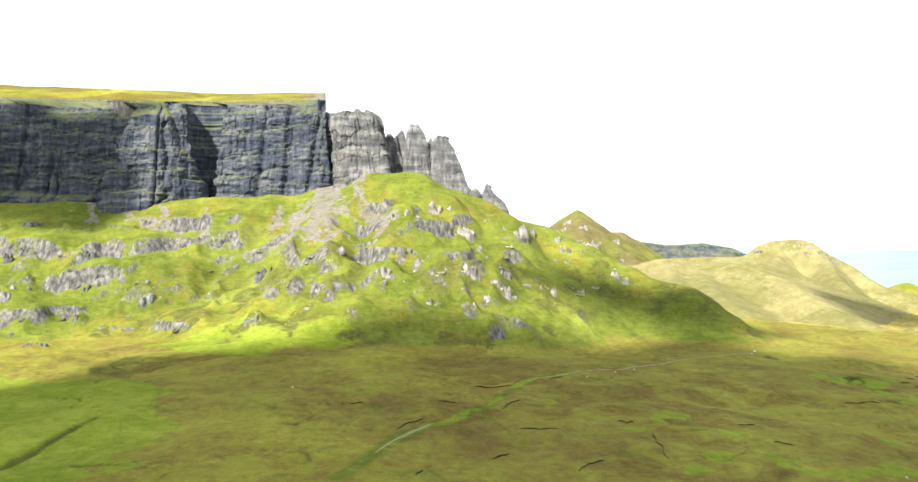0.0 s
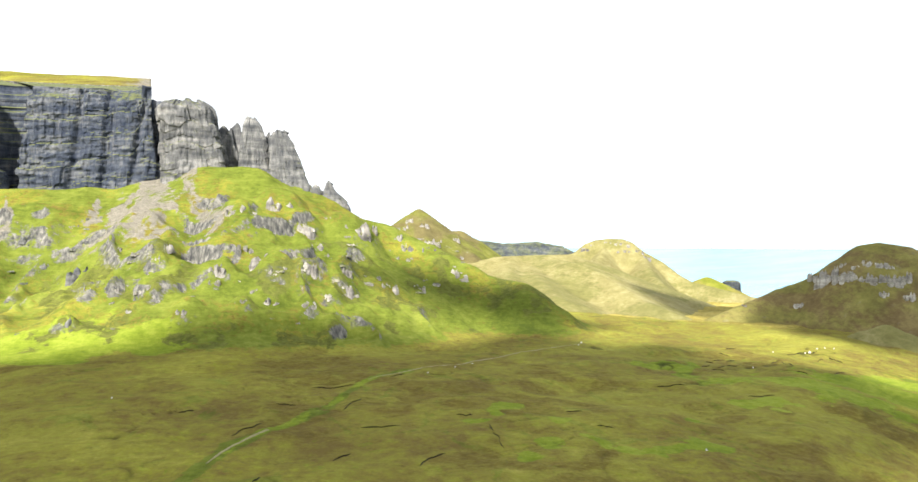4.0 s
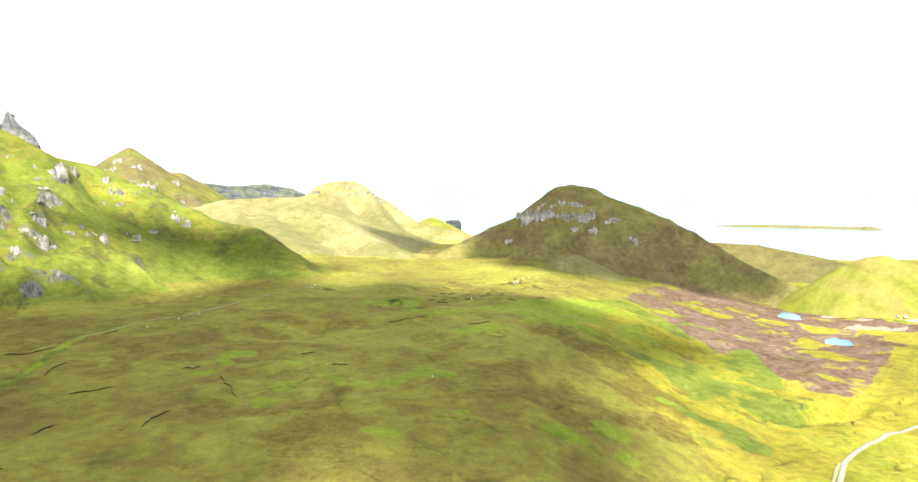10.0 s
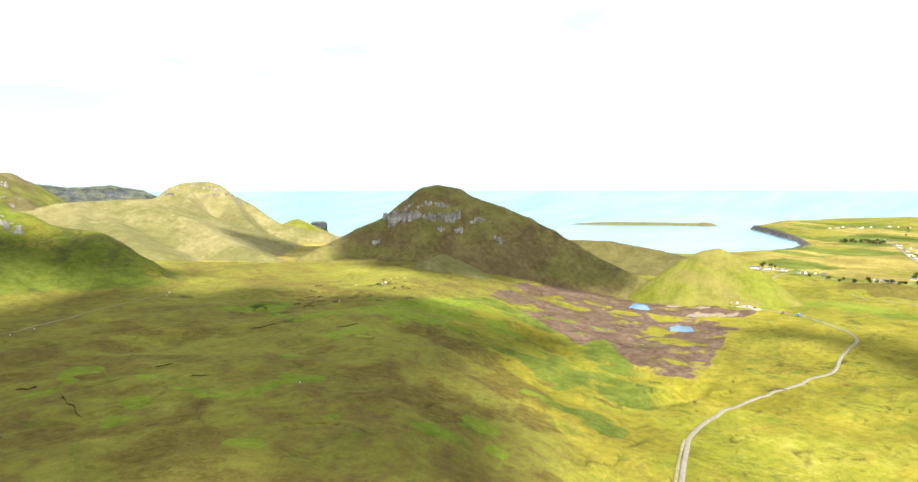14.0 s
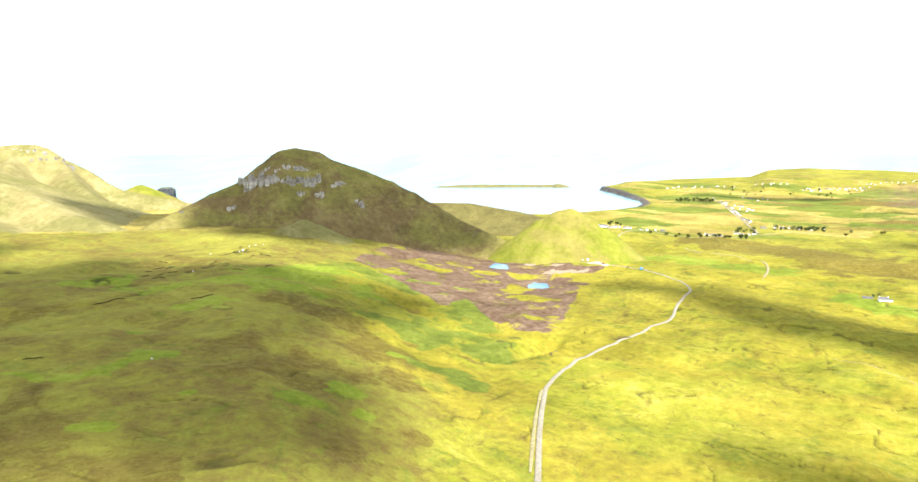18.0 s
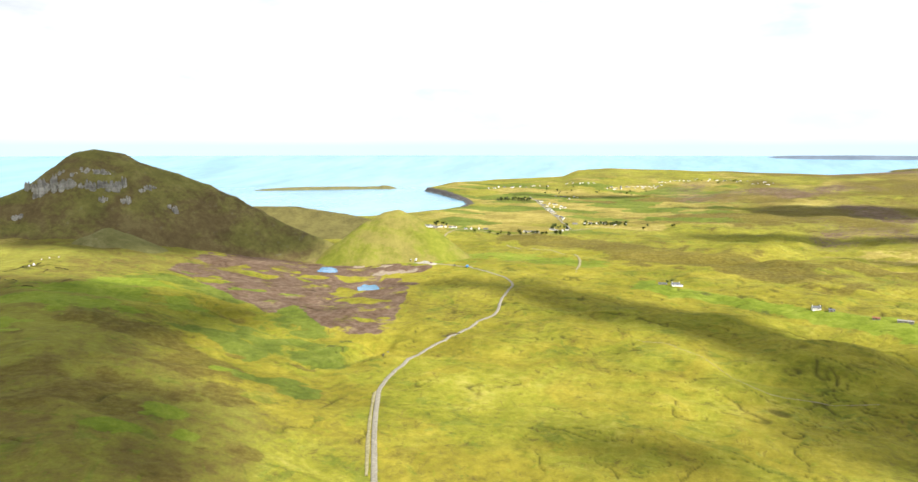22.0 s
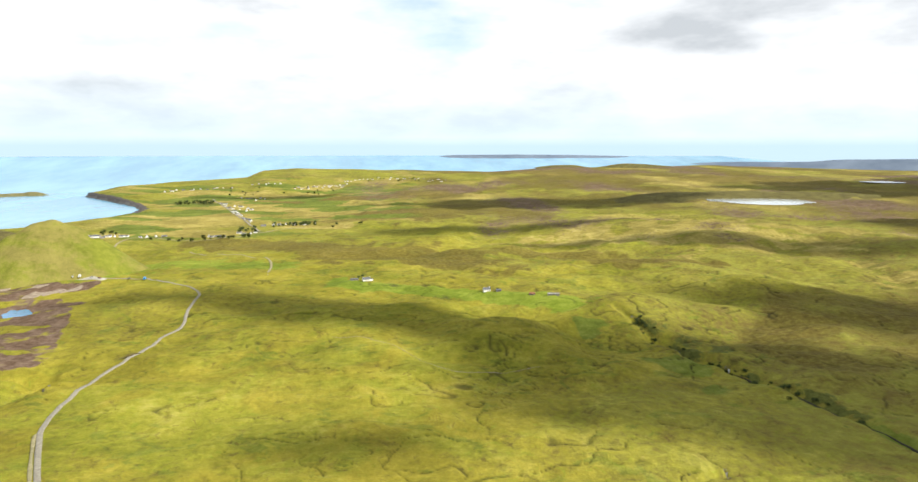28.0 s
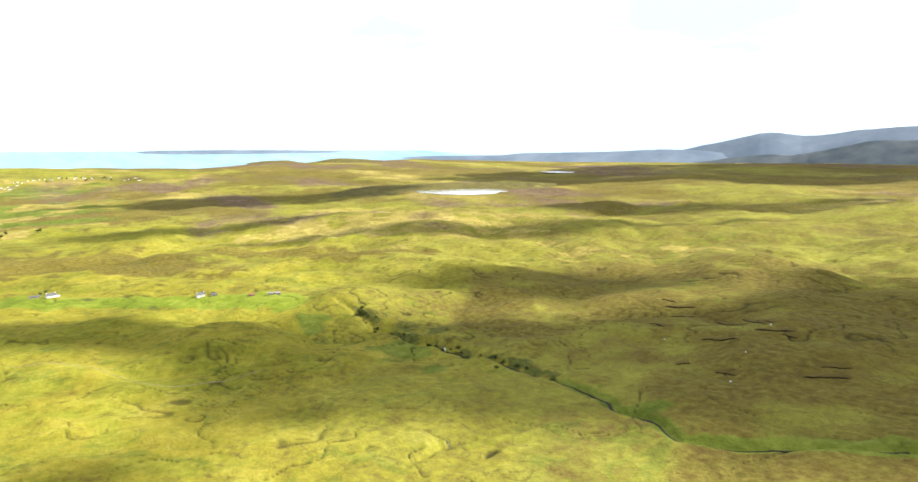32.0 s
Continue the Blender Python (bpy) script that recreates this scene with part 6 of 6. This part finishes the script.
KINDS = [house("white village house with a dark slate roof", 12, 7, 3.0, 6.0, group=VILLAGE), house("long low white house with a grey roof", 16, 7, 2.8, 5.6, wing=5, group=VILLAGE),
         house("tall white gabled house among fields", 10, 8, 4.6, 8.0, group=VILLAGE), house("grey stone farm building near the houses", 18, 8, 3.0, 5.5, M_STONE, M_SLATE, 0, group=VILLAGE)]
rows = [(75.3, -3.30, 80.3, -3.12, 12, 0.05), (82.0, -2.90, 84.2, -2.80, 6, 0.05), (85.3, -3.28, 89.6, -3.02, 22, 0.12), (79.5, -4.35, 81.7, -5.95, 20, 0.13), (82.8, -6.28, 86.9, -6.22, 8, 0.10), (80.8, -6.85, 82.2, -6.75, 4, 0.06),
        (70.2, -6.6, 72.4, -6.65, 8, 0.08), (73.5, -6.8, 75.2, -6.75, 4, 0.08), (78.5, -7.05, 79.7, -7.0, 4, 0.06), (89.3, -2.75, 92.3, -2.42, 10, 0.08), (93.0, -2.42, 97.8, -2.75, 14, 0.15), (81.2, -4.0, 82.8, -4.1, 6, 0.14), (80.6, -4.7, 81.8, -5.0, 6, 0.15)]
count = 0
for a0, e0, a1, e1, n, spread in rows:
    for k in range(n):
        f = (k + rnd.uniform(-0.3, 0.3)) / max(n - 1, 1)
        a, e = a0 + (a1 - a0) * f + rnd.uniform(-0.12, 0.12), e0 + (e1 - e0) * f + rnd.uniform(-spread, spread)
        x, y, z = sight(a, min(e, -2.3))
        if z < 3:
            continue
        m = pose(x, y, z + 0.2, 0, 0, rnd.choice((-80, 0, 20, -100, 100)) + rnd.uniform(-20, 20))
        if count < len(KINDS):
            KINDS[count].matrix_world = m @ Matrix.Scale(0.75, 4)
        else:
            src = KINDS[rnd.choice((0, 0, 1, 2, 1, 3))]
            copy_thing(src, m).matrix_world = m @ Matrix.Scale(rnd.uniform(0.55, 0.75), 4)
        count += 1

# ------------------------------------------------------------------ trees and bushes
M_LEAF = make_plain("dark_foliage", (0.032, 0.046, 0.014), (0.075, 0.095, 0.028), 0.6, 0.8, 0.0, 0.1)
M_BARK = make_plain("bark", (0.07, 0.055, 0.04), (0.13, 0.105, 0.08), 0.3, 0.9, 0.03)


def tree_kind(tall, wide, seed, label, category):
    rr = random.Random(seed)
    top = tagged(new(category), label, category)
    v, f = [], []
    n = 7
    for i in range(6):
        z = tall * 0.62 * i / 5
        rad = 0.035 * tall * (1 - 0.75 * i / 5)
        v += [(rad * math.cos(j * 6.283 / n) + 0.1 * math.sin(i), rad * math.sin(j * 6.283 / n) + 0.1 * math.cos(i * 1.7), z - 0.4) for j in range(n)]
    f += [(i * n + j, i * n + (j + 1) % n, (i + 1) * n + (j + 1) % n, (i + 1) * n + j) for i in range(5) for j in range(n)]
    for b in range(6):
        a = b * 1.05 + rr.random()
        z0, z1 = tall * rr.uniform(0.3, 0.5), tall * rr.uniform(0.55, 0.8)
        e = (wide * 0.33 * math.cos(a), wide * 0.33 * math.sin(a), z1)
        k = len(v)
        v += [(0.08, 0, z0), (-0.08, 0.08, z0), (-0.04, -0.08, z0), e]
        f += [(k, k + 1, k + 3), (k + 1, k + 2, k + 3), (k + 2, k, k + 3)]
    part("trunk", solid("trunk", v, f, M_BARK), top)
    v, f = [], []
    clumps = [(wide * 0.36 * rr.uniform(-1, 1), wide * 0.36 * rr.uniform(-1, 1), tall * rr.uniform(0.42, 0.86), wide * rr.uniform(0.14, 0.24)) for _ in range(14)]
    for i in range(420):
        cx, cy, cz, cr = clumps[i % 14]
        d = Vector((rr.gauss(0, 1), rr.gauss(0, 1), rr.gauss(0, 0.8))).normalized() * cr * rr.uniform(0.6, 1.15)
        u = Vector((rr.gauss(0, 1), rr.gauss(0, 1), rr.gauss(0, 1))).normalized()
        w = u.orthogonal().normalized()
        s = wide * rr.uniform(0.05, 0.09)
        p = Vector((cx, cy, cz)) + d
        k = len(v)
        v += [tuple(p - u * s), tuple(p + w * s * 0.6), tuple(p + u * s), tuple(p - w * s * 0.6)]
        f.append((k, k + 1, k + 2, k + 3))
    part("crown", solid("crown", v, f, M_LEAF), top)
    return top


TREES = [tree_kind(8, 7, 1, "dark rounded tree sheltering the houses", "tree"), tree_kind(6, 7, 2, "low spreading dark tree by the crofts", "tree"), tree_kind(10, 8, 3, "tall dark tree in the village shelter belt", "tree")]
M_SHRUB = make_plain("gully_shrub", (0.066, 0.082, 0.018), (0.135, 0.150, 0.038), 0.8, 0.85, 0.0, 0.1)
BUSHES = [tree_kind(2.6, 4.0, 5, "low dark bush in the burn's gully", "bush"), tree_kind(3.2, 5.0, 6, "dense dark shrub beside the burn", "bush")]
spots = [(83.3 + rnd.uniform(0, 3.6), -6.3 + rnd.uniform(-0.12, 0.15)) for _ in range(26)] + [(80.6 + rnd.uniform(0, 1.6), -6.7 + rnd.uniform(-0.1, 0.2)) for _ in range(12)]
spots += [(76 + rnd.uniform(0, 3), -4.32 + rnd.uniform(-0.1, 0.12)) for _ in range(30)] + [(70.5 + rnd.uniform(0, 1.5), -6.45 + rnd.uniform(-0.05, 0.1)) for _ in range(8)] + [(90.55, -6.3), (90.7, -6.32), (88.6, -6.35), (88.3, -6.6), (74.2, -7.1), (76.5, -7.15)]
spots += [(90.35, -10.85), (90.7, -10.8), (101.6, -11.9), (102.3, -11.95), (75.5, -7.25), (77.2, -7.35), (76.2, -7.3)]
spots += [(79 + rnd.uniform(0, 10), -3.45 + rnd.uniform(-0.35, 0.3)) for _ in range(24)] + [(91 + rnd.uniform(0, 6), -2.6 + rnd.uniform(-0.15, 0.15)) for _ in range(14)]
spots += [(77.8 + rnd.uniform(0, 3.8), -7.2 + rnd.uniform(-0.06, 0.06)) for _ in range(16)] + [(75.9 + rnd.uniform(0, 3.0), -4.3 + rnd.uniform(-0.1, 0.1)) for _ in range(30)]
for k, (a, e) in enumerate(spots):
    x, y, z = sight(a, e)
    m = pose(x, y, z, 0, 0, rnd.uniform(0, 360)) @ Matrix.Scale(rnd.uniform(0.75, 1.25) * (0.5 if e < -10 else 1.0), 4)
    if k < 3:
        TREES[k].matrix_world = m
    else:
        t = copy_thing(TREES[k % 3], m)
        t.matrix_world = m
for b in BUSHES:
    b.children[1].data.materials[0] = M_SHRUB
for k in range(56):
    i = 0.7 + 6.8 * rnd.random() ** 1.4
    j = int(i)
    p, q = BURN[j], BURN[j + 1]
    x, y = p[0] + (q[0] - p[0]) * (i - j) + rnd.gauss(0, 7), p[1] + (q[1] - p[1]) * (i - j) + rnd.gauss(0, 6)
    m = pose(x, y, float(land(np.array([x]), np.array([y]))[0]) - 0.2, 0, 0, rnd.uniform(0, 360)) @ Matrix.Scale(rnd.uniform(0.45, 0.95), 4)
    if k < 2:
        BUSHES[k].matrix_world = m
    else:
        copy_thing(BUSHES[k % 2], m).matrix_world = m

# ------------------------------------------------------------------ parked vehicles
M_TYRE = make_plain("tyre", (0.015, 0.015, 0.015), (0.03, 0.03, 0.03), 0.3, 0.9, 0.0)


def car(label, paint, az, el, turn, van=False):
    top = tagged(new("car"), label, "van" if van else "car", "vehicles in the car park")
    mat = make_plain("car_paint", tuple(c * 0.9 for c in paint), paint, 3.0, 0.3, 0.0, 0.5)
    l, w, hh, roof = (2.6, 0.98, 1.1, 2.4) if van else (2.1, 0.88, 0.85, 1.45)
    prof = [(-l, 0.35), (-l, hh * 0.9), (-l * 0.92, hh), (-l * 0.8, hh if not van else roof), (l, hh if not van else roof * 0.98), (l, 0.35)] if van else [(-l, 0.35), (-l, 0.65), (-l * 0.55, hh), (l * 0.9, hh), (l, 0.75), (l, 0.35)]
    n = len(prof)
    v = [(x, s * w, z) for s in (-1, 1) for x, z in prof]
    part("body", solid("body", v, [tuple(range(n - 1, -1, -1)), tuple(range(n, 2 * n))] + [(i, (i + 1) % n, n + (i + 1) % n, n + i) for i in range(n)], mat), top)
    if not van:
        cab = [(-l * 0.5, hh), (-l * 0.15, roof), (l * 0.55, roof), (l * 0.85, hh)]
        v = [(x, s * w * (0.97 if z == hh else 0.8), z) for s in (-1, 1) for x, z in cab]
        part("cabin", solid("cabin", v, [(3, 2, 1, 0), (4, 5, 6, 7)] + [(i, (i + 1) % 4, 4 + (i + 1) % 4, 4 + i) for i in range(4)], M_GLASS), top)
        part("roof_panel", block("roof_panel", -l * 0.16, l * 0.56, -w * 0.8, w * 0.8, roof - 0.02, roof + 0.06, mat), top)
    else:
        part("windscreen", block("windscreen", -l * 0.9, -l * 0.78, -w * 0.85, w * 0.85, hh + 0.05, roof - 0.4, M_GLASS), top)
    for x in (-l * 0.62, l * 0.62):
        for s in (-1, 1):
            bm = bmesh.new()
            bmesh.ops.create_cone(bm, cap_ends=True, segments=14, radius1=0.33, radius2=0.33, depth=0.22, matrix=pose(x, s * w * 0.95, 0.33, 90))
            me = bpy.data.meshes.new("wheel")
            bm.to_mesh(me)
            bm.free()
            me.materials.append(M_TYRE)
            part("wheel", me, top)
    x, y, z = sight(az, el)
    top.matrix_world = pose(x, y, z + 0.75, 0, 0, turn) @ Matrix.Scale(1.15, 4)
    return top


car("white car parked on pale gravel", (0.75, 0.75, 0.74), 68.75, -9.45, 20)
car("white camper van parked on pale gravel", (0.78, 0.78, 0.76), 69.2, -9.48, 10, True)
car("silver car parked on pale gravel", (0.5, 0.51, 0.52), 70.0, -9.6, 30)
car("dark grey car parked at the roadside", (0.05, 0.05, 0.055), 72.5, -9.93, -10)
car("bright blue van parked at the roadside", (0.05, 0.25, 0.55), 73.6, -10.05, 0, True)
car("dark red car parked on pale gravel", (0.25, 0.03, 0.03), 70.5, -9.7, 60)

# ------------------------------------------------------------------ unseen cloud shapes that shade the land
M_SHADE_CLOUD = make_plain("cloud", (0.80, 0.81, 0.83), (0.88, 0.88, 0.89), 120, 1.0, 0.0, 0.0)


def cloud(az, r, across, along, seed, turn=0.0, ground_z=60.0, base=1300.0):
    """An unseen cloud shape, added so that its shadow falls near that bearing and distance."""
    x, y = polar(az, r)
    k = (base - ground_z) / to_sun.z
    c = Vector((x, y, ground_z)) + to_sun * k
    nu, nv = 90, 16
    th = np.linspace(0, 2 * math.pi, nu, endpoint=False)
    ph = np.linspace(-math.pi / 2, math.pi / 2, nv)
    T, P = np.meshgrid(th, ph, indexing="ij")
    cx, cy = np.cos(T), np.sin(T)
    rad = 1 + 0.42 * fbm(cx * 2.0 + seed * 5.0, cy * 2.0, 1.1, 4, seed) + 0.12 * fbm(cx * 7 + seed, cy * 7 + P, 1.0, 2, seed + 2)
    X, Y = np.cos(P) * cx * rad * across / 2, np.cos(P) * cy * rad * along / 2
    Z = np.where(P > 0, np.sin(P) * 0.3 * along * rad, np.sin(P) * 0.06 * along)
    ob = new("cumulus_cloud", mesh_from("cumulus_cloud", np.stack([X, Y, Z], -1).reshape(-1, 3), grid_faces(nu, nv, True), M_SHADE_CLOUD))
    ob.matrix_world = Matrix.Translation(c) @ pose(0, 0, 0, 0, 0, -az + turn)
    return tagged(ob, "unseen cloud shape added overhead to shade the ground", "cloud", "clouds overhead", kind="structure")


# each is added out of view to darken one picked patch of land
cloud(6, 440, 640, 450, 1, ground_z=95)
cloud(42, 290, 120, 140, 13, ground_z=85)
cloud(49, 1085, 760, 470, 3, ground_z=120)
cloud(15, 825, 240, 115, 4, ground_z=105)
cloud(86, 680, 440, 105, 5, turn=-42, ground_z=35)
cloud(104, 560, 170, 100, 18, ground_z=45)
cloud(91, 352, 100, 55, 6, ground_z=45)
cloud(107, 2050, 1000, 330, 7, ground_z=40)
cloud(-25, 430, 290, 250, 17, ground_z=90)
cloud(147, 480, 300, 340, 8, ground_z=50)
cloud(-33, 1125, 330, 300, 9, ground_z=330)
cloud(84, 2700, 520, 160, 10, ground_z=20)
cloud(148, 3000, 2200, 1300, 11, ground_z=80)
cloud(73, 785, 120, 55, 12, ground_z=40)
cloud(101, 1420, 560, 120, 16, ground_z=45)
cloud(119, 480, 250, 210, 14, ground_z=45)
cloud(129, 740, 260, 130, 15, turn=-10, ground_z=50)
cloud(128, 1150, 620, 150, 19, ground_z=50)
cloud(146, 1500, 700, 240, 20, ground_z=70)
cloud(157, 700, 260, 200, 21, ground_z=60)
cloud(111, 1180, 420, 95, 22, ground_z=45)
